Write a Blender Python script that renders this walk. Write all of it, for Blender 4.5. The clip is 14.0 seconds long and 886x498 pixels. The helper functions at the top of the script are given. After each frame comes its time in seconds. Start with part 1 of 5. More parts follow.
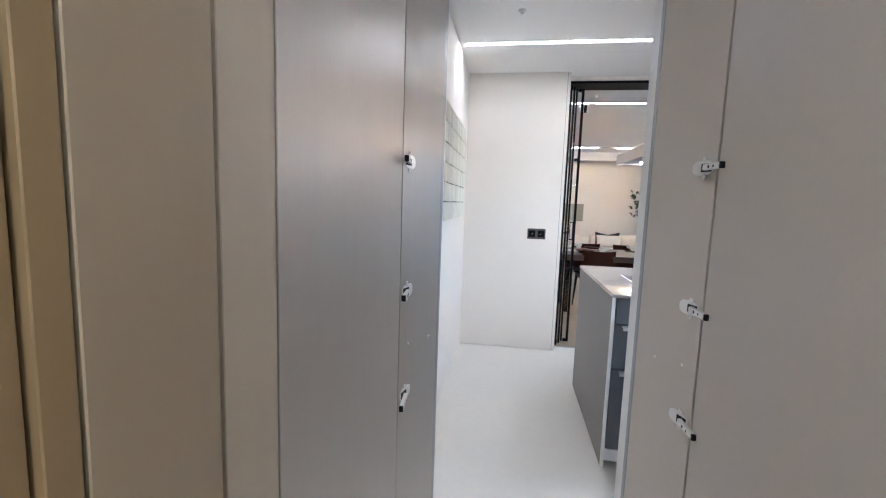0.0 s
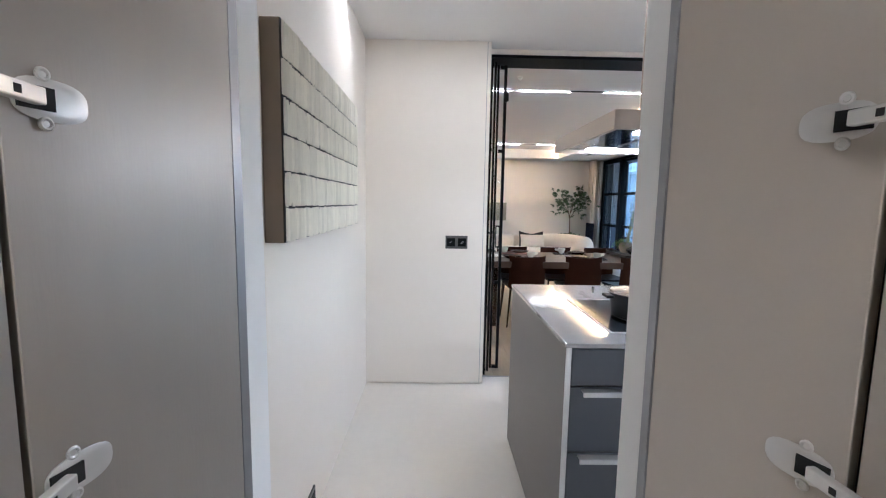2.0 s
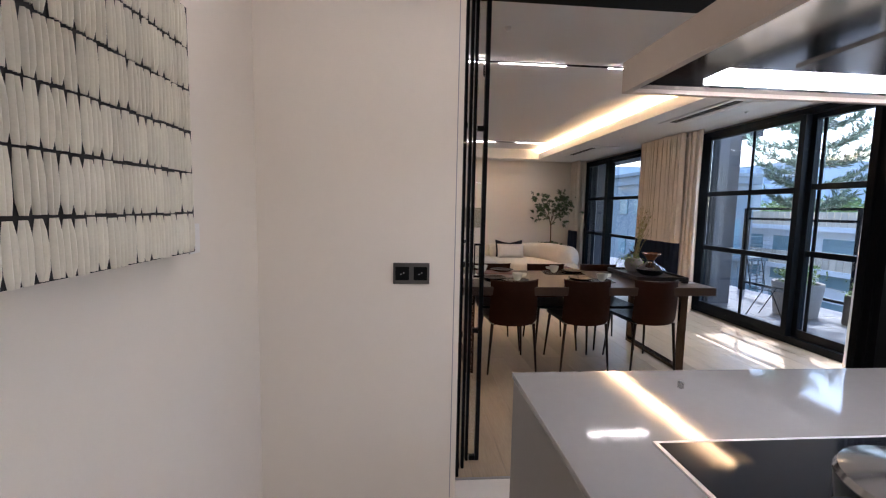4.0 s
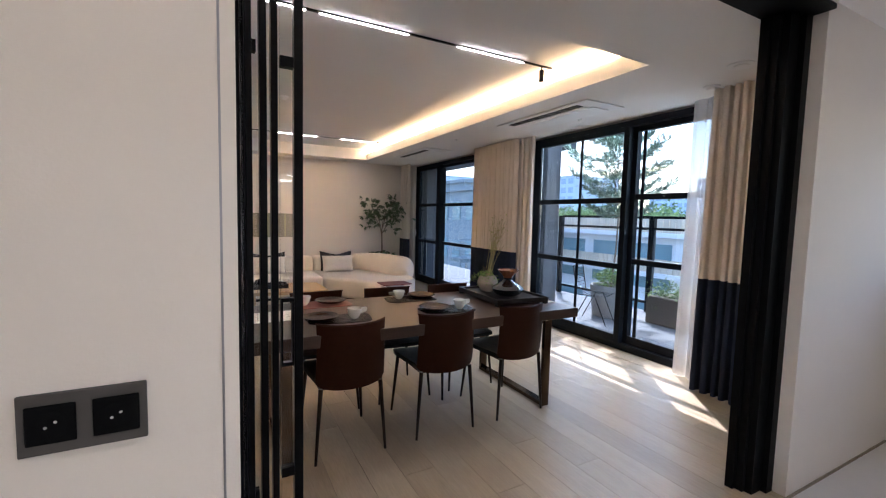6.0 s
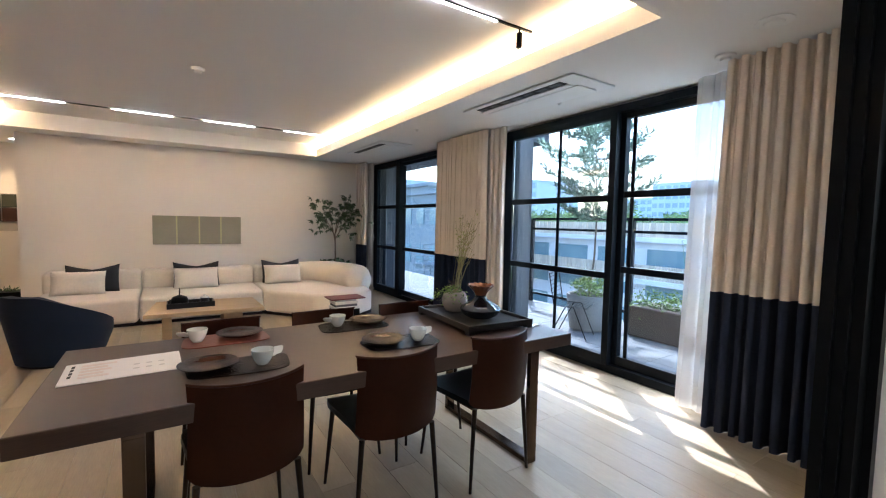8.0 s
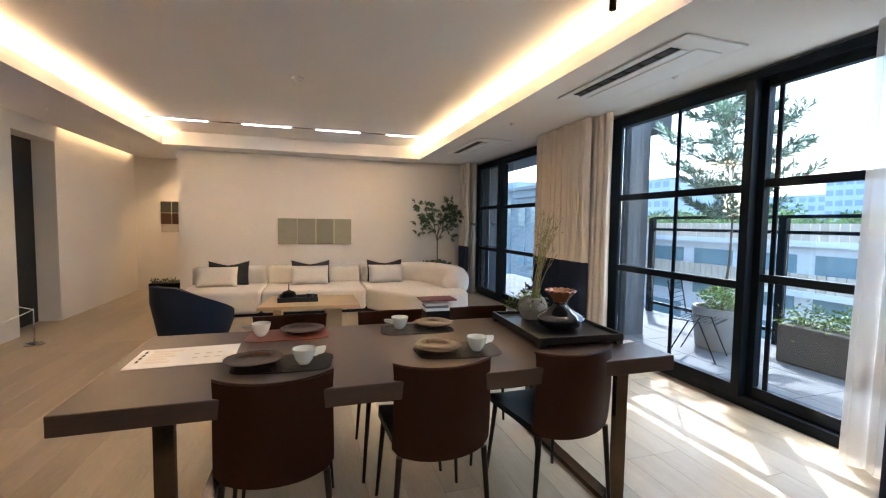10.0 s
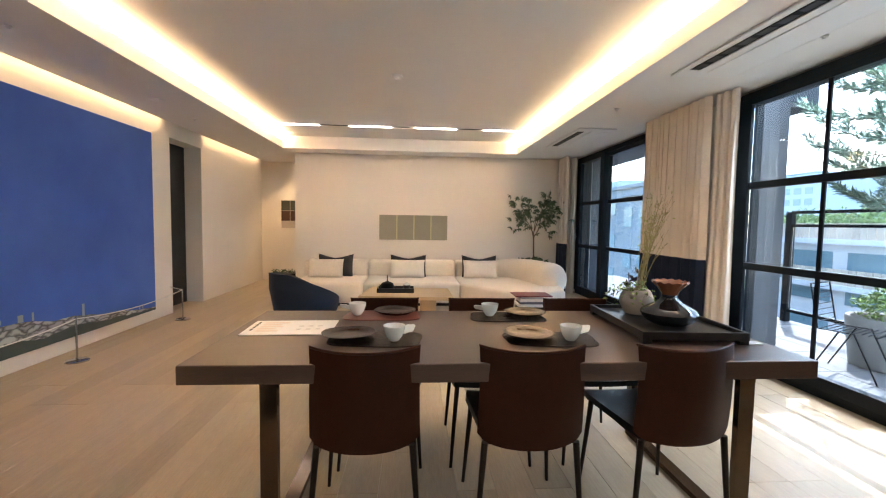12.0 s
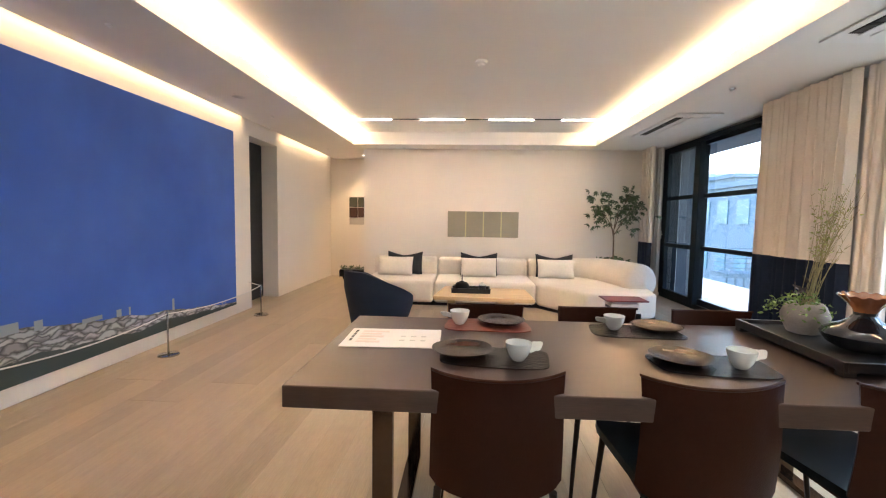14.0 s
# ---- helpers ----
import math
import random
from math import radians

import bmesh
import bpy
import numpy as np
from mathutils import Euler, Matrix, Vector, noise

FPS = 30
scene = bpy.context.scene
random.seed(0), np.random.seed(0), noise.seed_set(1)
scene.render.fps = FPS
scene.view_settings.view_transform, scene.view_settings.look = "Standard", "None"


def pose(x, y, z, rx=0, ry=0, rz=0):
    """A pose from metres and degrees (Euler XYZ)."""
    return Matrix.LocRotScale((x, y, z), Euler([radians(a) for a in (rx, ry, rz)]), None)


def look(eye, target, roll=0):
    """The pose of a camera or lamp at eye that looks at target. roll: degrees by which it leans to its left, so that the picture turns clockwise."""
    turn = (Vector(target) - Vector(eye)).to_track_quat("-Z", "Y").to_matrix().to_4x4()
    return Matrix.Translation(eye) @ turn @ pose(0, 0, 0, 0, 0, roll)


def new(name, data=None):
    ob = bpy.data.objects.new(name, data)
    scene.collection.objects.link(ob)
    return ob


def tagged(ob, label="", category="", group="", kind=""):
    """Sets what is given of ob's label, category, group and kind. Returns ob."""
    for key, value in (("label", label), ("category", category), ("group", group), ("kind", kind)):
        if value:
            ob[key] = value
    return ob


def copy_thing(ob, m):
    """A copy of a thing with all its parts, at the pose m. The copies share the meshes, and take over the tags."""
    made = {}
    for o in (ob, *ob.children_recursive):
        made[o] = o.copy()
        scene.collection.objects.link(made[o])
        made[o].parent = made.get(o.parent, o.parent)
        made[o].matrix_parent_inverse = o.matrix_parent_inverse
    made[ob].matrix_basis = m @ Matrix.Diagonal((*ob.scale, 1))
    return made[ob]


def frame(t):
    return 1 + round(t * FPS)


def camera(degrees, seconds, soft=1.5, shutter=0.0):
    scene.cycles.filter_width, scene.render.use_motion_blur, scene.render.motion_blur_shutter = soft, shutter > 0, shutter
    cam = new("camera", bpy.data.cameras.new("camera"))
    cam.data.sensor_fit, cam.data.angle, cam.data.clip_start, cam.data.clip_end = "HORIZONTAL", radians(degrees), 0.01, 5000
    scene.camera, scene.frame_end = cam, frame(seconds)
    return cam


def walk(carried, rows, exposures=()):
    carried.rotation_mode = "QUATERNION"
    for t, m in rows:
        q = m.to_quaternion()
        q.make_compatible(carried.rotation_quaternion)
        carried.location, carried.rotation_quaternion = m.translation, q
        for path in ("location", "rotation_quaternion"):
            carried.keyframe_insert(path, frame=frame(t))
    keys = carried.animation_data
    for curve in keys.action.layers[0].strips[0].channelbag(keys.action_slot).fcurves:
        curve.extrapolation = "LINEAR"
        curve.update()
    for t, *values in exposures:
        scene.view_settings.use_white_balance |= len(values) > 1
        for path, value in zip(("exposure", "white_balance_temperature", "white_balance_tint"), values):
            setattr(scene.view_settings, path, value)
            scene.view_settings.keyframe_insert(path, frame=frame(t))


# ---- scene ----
cam = camera(92.6, 14.0, soft=1.15)
PATH = [
    (0, (0.073, -0.402, 1.368), (-0.236, 1.562, 1.143), 1.9),
    (0.5, (0.13, -0.28, 1.352), (0.064, 1.707, 1.133), 1.8),
    (1, (0.145, -0.113, 1.36), (0.167, 1.875, 1.144), 1.6),
    (1.5, (0.134, 0.146, 1.374), (0.191, 2.133, 1.155), 1.3),
    (2, (0.156, 0.44, 1.388), (0.192, 2.427, 1.17), 1.0),
    (4.5, (0.347, 1.961, 1.397), (0.635, 3.932, 1.217), 1.3),
    (5, (0.409, 2.234, 1.411), (0.913, 4.162, 1.244), 1.4),
    (5.5, (0.459, 2.499, 1.419), (1.175, 4.36, 1.264), 1.4),
    (6, (0.5, 2.727, 1.43), (1.442, 4.485, 1.277), 1.4),
    (6.5, (0.646, 2.952, 1.409), (1.7, 4.647, 1.27), 1.4),
    (7, (0.752, 3.16, 1.405), (1.877, 4.809, 1.274), 1.2),
    (9.5, (1.234, 3.496, 1.379), (2.012, 5.335, 1.258), 0.9),
    (10, (1.318, 3.511, 1.363), (1.905, 5.419, 1.242), 0.8),
    (10.5, (1.364, 3.528, 1.344), (1.789, 5.479, 1.224), 0.9),
    (11, (1.373, 3.54, 1.331), (1.669, 5.514, 1.21), 0.8),
    (11.5, (1.368, 3.546, 1.302), (1.571, 5.532, 1.179), 0.9),
    (12, (1.358, 3.548, 1.271), (1.499, 5.54, 1.15), 0.9),
    (12.5, (1.328, 3.554, 1.254), (1.42, 5.548, 1.132), 0.9),
    (13, (1.273, 3.601, 1.245), (1.301, 5.597, 1.116), 0.9),
    (13.5, (1.179, 3.711, 1.253), (1.141, 5.706, 1.117), 0.9),
    (14, (1.085, 3.838, 1.272), (0.971, 5.83, 1.13), 0.9),
]
EXPOSURES = [
    (0.0, 3.2, 5300, 11), (2.0, 3.0, 5500, 12), (4.5, 2.1, 6400, 22), (5.5, 2.2, 6450, 22), (6.5, 2.45, 5850, 13), (7.0, 2.55, 5900, 12),
    (9.5, 2.6, 6200, 12), (10.5, 2.62, 6550, 13), (12.0, 2.95, 6600, 13), (12.5, 3.0, 6550, 13), (14.0, 3.25, 6250, 13),
]
walk(cam, [(t, look(e, g, r)) for t, e, g, r in PATH], EXPOSURES)

# ---- world, sun and large lights ----
SUN_DIR = Vector((0.455, 0.535, 1.0)).normalized()  # towards the sun
world = bpy.data.worlds.new("world")
scene.world = world
world.use_nodes = True
wn = world.node_tree
sky = wn.nodes.new("ShaderNodeTexSky")
sky.sky_type, sky.sun_disc = "NISHITA", False
sky.sun_elevation = math.asin(SUN_DIR.z)
sky.sun_rotation = math.atan2(SUN_DIR.x, SUN_DIR.y)
sky.air_density, sky.dust_density, sky.ozone_density = 1.3, 1.2, 3.0
wn.links.new(sky.outputs[0], wn.nodes["Background"].inputs[0])
wn.nodes["Background"].inputs[1].default_value = 0.13

sun = new("sun", bpy.data.lights.new("sun", "SUN"))
sun.data.energy, sun.data.angle, sun.data.color = 1.9, radians(0.6), (1.0, 0.985, 0.97)
sun.matrix_world = look(SUN_DIR * 30, (0, 0, 0))

WARM = (1.0, 0.68, 0.37)


def strip(name, a, b, aim, width, watts, color, spread=180):
    """A long thin area lamp from a to b that shines along aim."""
    a, b = Vector(a), Vector(b)
    data = bpy.data.lights.new(name, "AREA")
    data.shape, data.size, data.size_y = "RECTANGLE", (b - a).length, width
    data.energy, data.color = watts, color
    data.spread = radians(spread)
    ob = new(name, data)
    x, z = (b - a).normalized(), -Vector(aim).normalized()
    y = z.cross(x)
    ob.matrix_world = Matrix.Translation((a + b) / 2) @ Matrix((x, y, z)).transposed().to_4x4()
    return ob


# coffer of the living room: x, y, soffit and upper ceiling heights
CX0, CX1, CY0, CY1, SOFFIT, UPPER = -0.90, 3.193, 4.775, 11.10, 2.525, 2.735
COVE = 20.0
strip("cove_led_left", (CX0 - 0.09, CY0, 2.632), (CX0 - 0.09, CY1, 2.632), (0.6, 0, 1), 0.03, COVE, WARM)
strip("cove_led_right", (CX1 + 0.09, CY0, 2.632), (CX1 + 0.09, CY1, 2.632), (-0.6, 0, 1), 0.03, COVE, WARM)
strip("wall_washer_led", (-1.845, 4.0, 2.60), (-1.845, 9.3, 2.60), (0, 0, -1), 0.03, 1.9, WARM, 110)
strip("wall_washer_led_far", (-1.845, 10.4, 2.60), (-1.845, 12.7, 2.60), (0, 0, -1), 0.03, 0.7, WARM, 110)
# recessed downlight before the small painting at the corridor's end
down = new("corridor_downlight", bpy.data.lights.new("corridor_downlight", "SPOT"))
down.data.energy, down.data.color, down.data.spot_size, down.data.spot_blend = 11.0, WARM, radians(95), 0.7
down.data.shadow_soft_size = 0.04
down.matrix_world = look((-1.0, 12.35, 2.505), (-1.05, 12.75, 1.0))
# added area lamp, unseen above the tall window, standing in for sky light
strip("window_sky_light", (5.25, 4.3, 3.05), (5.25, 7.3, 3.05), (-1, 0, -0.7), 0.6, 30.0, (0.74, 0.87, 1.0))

# ---- materials ----


def material(name, color, rough=0.5, metal=0.0, vary=0.06, scale=3.0, bump=0.0, bump_scale=60.0, stretch=(1, 1, 1),
             fine=0.0, emission=0.0, per_object=0.0, glass=False, coat=0.0, alpha=1.0, sheen=0.0, per_island=0.0, ior=1.45):
    """A principled material with two scales of colour variation, fine relief and a little change from piece to piece."""
    m = bpy.data.materials.new(name)
    m.use_nodes = True
    nt = m.node_tree
    p = nt.nodes["Principled BSDF"]
    n, ln = nt.nodes.new, nt.links.new
    p.inputs["Roughness"].default_value, p.inputs["Metallic"].default_value = rough, metal
    p.inputs["IOR"].default_value = ior
    tc = n("ShaderNodeTexCoord")
    mp = n("ShaderNodeMapping")
    mp.inputs["Scale"].default_value = stretch
    ln(tc.outputs["Object"], mp.inputs[0])
    if per_object:
        shift, many = n("ShaderNodeObjectInfo"), n("ShaderNodeMath")
        many.operation, many.inputs[1].default_value = "MULTIPLY", 91.7
        ln(shift.outputs["Random"], many.inputs[0])
        ln(many.outputs[0], mp.inputs["Location"])
    hsv = n("ShaderNodeHueSaturation")
    hsv.inputs["Color"].default_value = (*color, 1)
    value = None

    def add(sock, amount):
        nonlocal value
        mr = n("ShaderNodeMapRange")
        mr.inputs["To Min"].default_value, mr.inputs["To Max"].default_value = -amount, amount
        ln(sock, mr.inputs[0])
        s = n("ShaderNodeMath")
        if value is None:
            s.inputs[1].default_value = 1.0
        else:
            ln(value, s.inputs[1])
        ln(mr.outputs[0], s.inputs[0])
        value = s.outputs[0]

    if vary:
        a = n("ShaderNodeTexNoise")
        a.inputs["Scale"].default_value, a.inputs["Detail"].default_value = scale, 3
        ln(mp.outputs[0], a.inputs[0])
        add(a.outputs[0], vary * 2)
    if fine:
        b = n("ShaderNodeTexNoise")
        b.inputs["Scale"].default_value, b.inputs["Detail"].default_value = scale * 12, 4
        ln(mp.outputs[0], b.inputs[0])
        add(b.outputs[0], fine * 2)
    if per_object:
        oi = n("ShaderNodeObjectInfo")
        add(oi.outputs["Random"], per_object)
    if per_island:
        ge = n("ShaderNodeNewGeometry")
        add(ge.outputs["Random Per Island"], per_island)
    if value:
        ln(value, hsv.inputs["Value"])
    ln(hsv.outputs[0], p.inputs["Base Color"])
    if bump:
        c = n("ShaderNodeTexNoise")
        c.inputs["Scale"].default_value, c.inputs["Detail"].default_value = bump_scale, 3
        ln(mp.outputs[0], c.inputs[0])
        bp = n("ShaderNodeBump")
        bp.inputs["Strength"].default_value, bp.inputs["Distance"].default_value = bump, 0.01
        ln(c.outputs[0], bp.inputs["Height"])
        ln(bp.outputs[0], p.inputs["Normal"])
    if emission:
        ln(hsv.outputs[0], p.inputs["Emission Color"])
        p.inputs["Emission Strength"].default_value = emission
    if glass:
        p.inputs["Transmission Weight"].default_value = 1.0
    if coat:
        p.inputs["Coat Weight"].default_value, p.inputs["Coat Roughness"].default_value = coat, 0.08
    if sheen:
        p.inputs["Sheen Weight"].default_value = sheen
    p.inputs["Alpha"].default_value = alpha
    return m


M_WALL = material("warm_white_plaster", (0.78, 0.725, 0.65), 0.85, vary=0.012, scale=1.5, fine=0.006, bump=0.05, bump_scale=180)
M_CEIL = material("white_ceiling_paint", (0.80, 0.78, 0.75), 0.9, vary=0.01, scale=1.2, bump=0.03, bump_scale=150)
M_PANEL = material("matt_greige_lacquer", (0.54, 0.485, 0.42), 0.42, vary=0.015, scale=2, fine=0.01, bump=0.02, bump_scale=250)
M_STEELP = material("brushed_silver_lacquer", (0.41, 0.375, 0.33), 0.42, metal=0.5, vary=0.02, scale=2, fine=0.02, bump=0.03, bump_scale=220, stretch=(1, 1, 0.15))
M_EDGE = material("grey_aluminium_edge", (0.36, 0.36, 0.37), 0.4, metal=0.7, vary=0.03)
M_PLANK = material("whitewashed_oak_plank", (0.375, 0.300, 0.208), 0.38, vary=0.07, scale=2.2, fine=0.10, bump=0.08, bump_scale=40, stretch=(6, 0.5, 1), per_object=0.11)
M_JOINT = material("dark_floor_joint", (0.34, 0.265, 0.185), 0.8, vary=0.05)
M_TILE = material("cream_microcement", (0.66, 0.62, 0.56), 0.45, vary=0.03, scale=1.6, fine=0.02, bump=0.04, bump_scale=60)
M_BLACK = material("black_powder_coated_metal", (0.004, 0.0045, 0.005), 0.42, vary=0.15, scale=5, bump=0.03, bump_scale=300, ior=1.18)
M_FRAME = material("black_anodised_window_frame", (0.006, 0.009, 0.013), 0.35, vary=0.1, scale=4, ior=1.22)
M_GLASS = material("clear_glass", (1, 1, 1), 0.0, vary=0, glass=True, ior=1.45)
M_PANE = material("blue_tinted_window_glass", (0.84, 0.94, 1.0), 0.0, vary=0, glass=True, ior=1.45)
M_LED = material("white_led_diffuser", (1.0, 0.97, 0.92), 0.5, vary=0, emission=9.0)
M_LEDH = material("white_led_diffuser_hall", (1.0, 0.95, 0.89), 0.5, vary=0, emission=6.2)
M_FILLP = material("pantry_fill_glow", (1.0, 0.95, 0.88), 0.5, vary=0, emission=15.5)

M_WHITE = material("white_plastic", (0.80, 0.79, 0.77), 0.55, vary=0.02)
# M_DARKGAP: near-black that carries the shade of gaps, hollows and recessed bases
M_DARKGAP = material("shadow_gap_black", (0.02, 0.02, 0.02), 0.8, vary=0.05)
M_OAK = material("oiled_oak", (0.52, 0.37, 0.22), 0.45, vary=0.08, scale=3, fine=0.06, stretch=(0.6, 6, 6), bump=0.06, bump_scale=40)
M_TABLE = material("smoked_oak_veneer", (0.058, 0.032, 0.021), 0.35, vary=0.14, scale=3, fine=0.2, stretch=(0.7, 9, 9), bump=0.08, bump_scale=60, ior=1.5)
M_BRONZE = material("brushed_bronze", (0.12, 0.082, 0.058), 0.15, metal=0.95, vary=0.06, scale=4, fine=0.05, stretch=(1, 1, 0.2))
M_LEATHER = material("chocolate_saddle_leather", (0.029, 0.0082, 0.0036), 0.38, vary=0.10, scale=4, fine=0.08, bump=0.12, bump_scale=220, ior=1.22)
M_NAVYSEAT = material("black_leather", (0.005, 0.007, 0.009), 0.42, vary=0.1, scale=5, bump=0.12, bump_scale=220, ior=1.25)
M_SOFA = material("ivory_boucle", (0.76, 0.69, 0.60), 0.95, vary=0.03, scale=4, fine=0.05, bump=0.35, bump_scale=190, sheen=0.3)
M_NAVY = material("navy_velvet", (0.006, 0.012, 0.028), 0.9, vary=0.12, scale=5, fine=0.06, bump=0.1, bump_scale=200, sheen=0.04)
M_CURT = material("oatmeal_linen", (0.79, 0.70, 0.60), 0.9, vary=0.03, scale=6, fine=0.04, bump=0.25, bump_scale=350)
M_CURTN = material("navy_linen", (0.010, 0.017, 0.040), 0.85, vary=0.1, scale=6, fine=0.06, bump=0.25, bump_scale=350)
M_SHEER = material("white_sheer_voile", (0.85, 0.85, 0.85), 0.9, vary=0.02, alpha=0.55)

# ---- building blocks ----


def box(bm, x0, y0, z0, x1, y1, z1, bevel=0.0, seg=2):
    r = bmesh.ops.create_cube(bm, size=1, matrix=Matrix.LocRotScale(
        ((x0 + x1) / 2, (y0 + y1) / 2, (z0 + z1) / 2), None, (abs(x1 - x0), abs(y1 - y0), abs(z1 - z0))))
    if bevel:
        edges = {e for v in r["verts"] for e in v.link_edges}
        bmesh.ops.bevel(bm, geom=list(edges), offset=bevel, segments=seg, profile=0.5, affect="EDGES")
    return bm


def boxes(*list_of):
    bm = bmesh.new()
    for b in list_of:
        box(bm, *b)
    return bm


def block(*dims, bevel=0.0, seg=2):
    return box(bmesh.new(), *dims, bevel=bevel, seg=seg)


def tube(bm, pts, r, n=8, closed=False, r_end=None):
    """A round bar along a line of points."""
    pts = [Vector(p) for p in pts]
    rings = []
    up = Vector((0.13, 0.29, 0.95)).normalized()
    for i, p in enumerate(pts):
        if closed:
            d = pts[(i + 1) % len(pts)] - pts[i - 1]
        else:
            d = pts[min(i + 1, len(pts) - 1)] - pts[max(i - 1, 0)]
        d.normalize()
        a = d.cross(up if abs(d.dot(up)) < 0.97 else Vector((1, 0, 0))).normalized()
        b = d.cross(a)
        rr = r if r_end is None else r + (r_end - r) * i / max(1, len(pts) - 1)
        rings.append([bm.verts.new(p + rr * (math.cos(2 * math.pi * k / n) * a + math.sin(2 * math.pi * k / n) * b)) for k in range(n)])
    pairs = list(zip(rings, rings[1:]))
    if closed:
        pairs.append((rings[-1], rings[0]))
    for p, q in pairs:
        for k in range(n):
            bm.faces.new((p[k], p[(k + 1) % n], q[(k + 1) % n], q[k]))
    if not closed:
        bm.faces.new(rings[0][::-1])
        bm.faces.new(rings[-1])
    return bm


def lathe(bm, profile, n=28, at=(0, 0, 0), wobble=None):
    """Turns a profile of (radius, height) round the upright axis at a point."""
    rings = []
    for r, z in profile:
        ring = []
        for k in range(n):
            a = 2 * math.pi * k / n
            rr, dz = (r, 0.0) if wobble is None else wobble(a, r, z)
            ring.append(bm.verts.new((at[0] + rr * math.cos(a), at[1] + rr * math.sin(a), at[2] + z + dz)))
        rings.append(ring)
    for p, q in zip(rings, rings[1:]):
        for k in range(n):
            bm.faces.new((p[k], p[(k + 1) % n], q[(k + 1) % n], q[k]))
    bm.faces.new(rings[0][::-1])
    bm.faces.new(rings[-1])
    return bm


def sheet(bm, f, nu, nv, thick=0.0, closed_u=False):
    """A surface f(u, v), u and v from 0 to 1; with a thickness it becomes a shell."""
    grid = [[bm.verts.new(f(i / nu, j / nv)) for j in range(nv + 1)] for i in range(nu if closed_u else nu + 1)]
    faces = []
    for i in range(nu):
        g, h = grid[i], grid[(i + 1) % len(grid)]
        for j in range(nv):
            faces.append(bm.faces.new((g[j], h[j], h[j + 1], g[j + 1])))
    if thick:
        bmesh.ops.recalc_face_normals(bm, faces=faces)
        bmesh.ops.solidify(bm, geom=faces, thickness=thick)
    return bm


def mesh_of(name, bm, mat, smooth=False):
    bmesh.ops.recalc_face_normals(bm, faces=bm.faces[:])
    me = bpy.data.meshes.new(name)
    bm.to_mesh(me)
    bm.free()
    me.materials.append(mat)
    if smooth:
        me.shade_smooth()
        me.set_sharp_from_angle(angle=radians(smooth if smooth > 1 else 40))
    return me


def part(name, bm, mat, parent, label="", smooth=False):
    ob = new(name, mesh_of(name, bm, mat, smooth))
    ob.parent = parent
    if label:
        tagged(ob, label)
    return ob


def structure(name, bm, mat, label, category, smooth=False):
    return tagged(new(name, mesh_of(name, bm, mat, smooth)), label, category, kind="structure")


def thing(name, label, category, group="", at=(0, 0, 0), rz=0.0):
    ob = tagged(new(name), label, category, group)
    ob.empty_display_size = 0.1
    ob.matrix_basis = pose(*at, 0, 0, rz)
    return ob


def single(name, bm, mat, label, category, group="", smooth=False, at=(0, 0, 0), rz=0.0):
    ob = tagged(new(name, mesh_of(name, bm, mat, smooth)), label, category, group)
    ob.matrix_basis = pose(*at, 0, 0, rz)
    return ob


# ---- the large structure ----
WX = 4.46      # inner face of the outer wall
PWX = -1.89    # face of the wall with the painting
BACK = 11.578  # face of the wall behind the sofa
HALL = -0.36   # face of the left wall of the kitchen passage
ENDY = 3.57    # face of the passage's end wall

structure("floor", block(-2.6, 3.72, -0.12, 4.70, 13.1, -0.012), M_JOINT, "pale oak plank floor of the living room", "floor")
structure("floor_kitchen", block(-2.6, -2.6, -0.12, 4.70, 3.718, 0.0), M_TILE, "cream seamless floor of the kitchen passage", "floor")
structure("wall_kitchen_left", block(HALL - 0.25, 1.46, 0, HALL, ENDY, 2.60), M_WALL, "warm white wall of the kitchen passage", "wall")
structure("wall_passage_end", boxes((-2.3, ENDY, 0.012, 0.533, 3.70, 2.60), (-2.3, 3.58, 0, 0.523, 3.69, 0.012)), M_WALL,
          "warm white passage wall with a thin shadow gap at the floor", "wall")
structure("wall_right_stub", block(3.12, 3.735, 0, WX, 3.96, 2.60), M_WALL, "warm white wall beside the sliding door", "wall")
structure("wall_left", boxes((PWX - 0.25, 3.70, 0, PWX, 9.49, 2.75), (PWX - 0.25, 10.33, 0, PWX, 12.95, 2.75),
                             (PWX - 0.25, 9.49, 2.355, PWX, 10.33, 2.75)), M_WALL, "warm white wall with a door recess", "wall")
structure("wall_back", block(-0.825, BACK, 0, WX, BACK + 0.16, 2.60), M_WALL, "warm white wall behind the sofa", "wall")
structure("wall_corridor_end", block(-1.89, 12.92, 0, 0.6, 13.1, 2.60), M_WALL, "warm white wall at the corridor's end", "wall")
structure("wall_corridor_right", block(0.5, BACK + 0.16, 0, 0.6, 12.92, 2.60), M_WALL, "plain wall closing the corridor", "wall")
structure("wall_near_left", block(-2.3, -2.6, 0, -0.95, 1.46, 2.60), M_WALL, "plain wall behind the cupboards", "wall")
structure("wall_near_right", block(1.25, -2.6, 0, 1.35, 1.44, 2.60), M_WALL, "plain wall behind the cupboards", "wall")
structure("wall_near_end", block(-0.95, -2.6, 0, 1.25, -2.5, 2.60), M_WALL, "plain wall closing the pantry", "wall")
structure("wall_kitchen_near", block(1.35, 1.30, 0, WX, 1.44, 2.60), M_WALL, "plain kitchen wall", "wall")

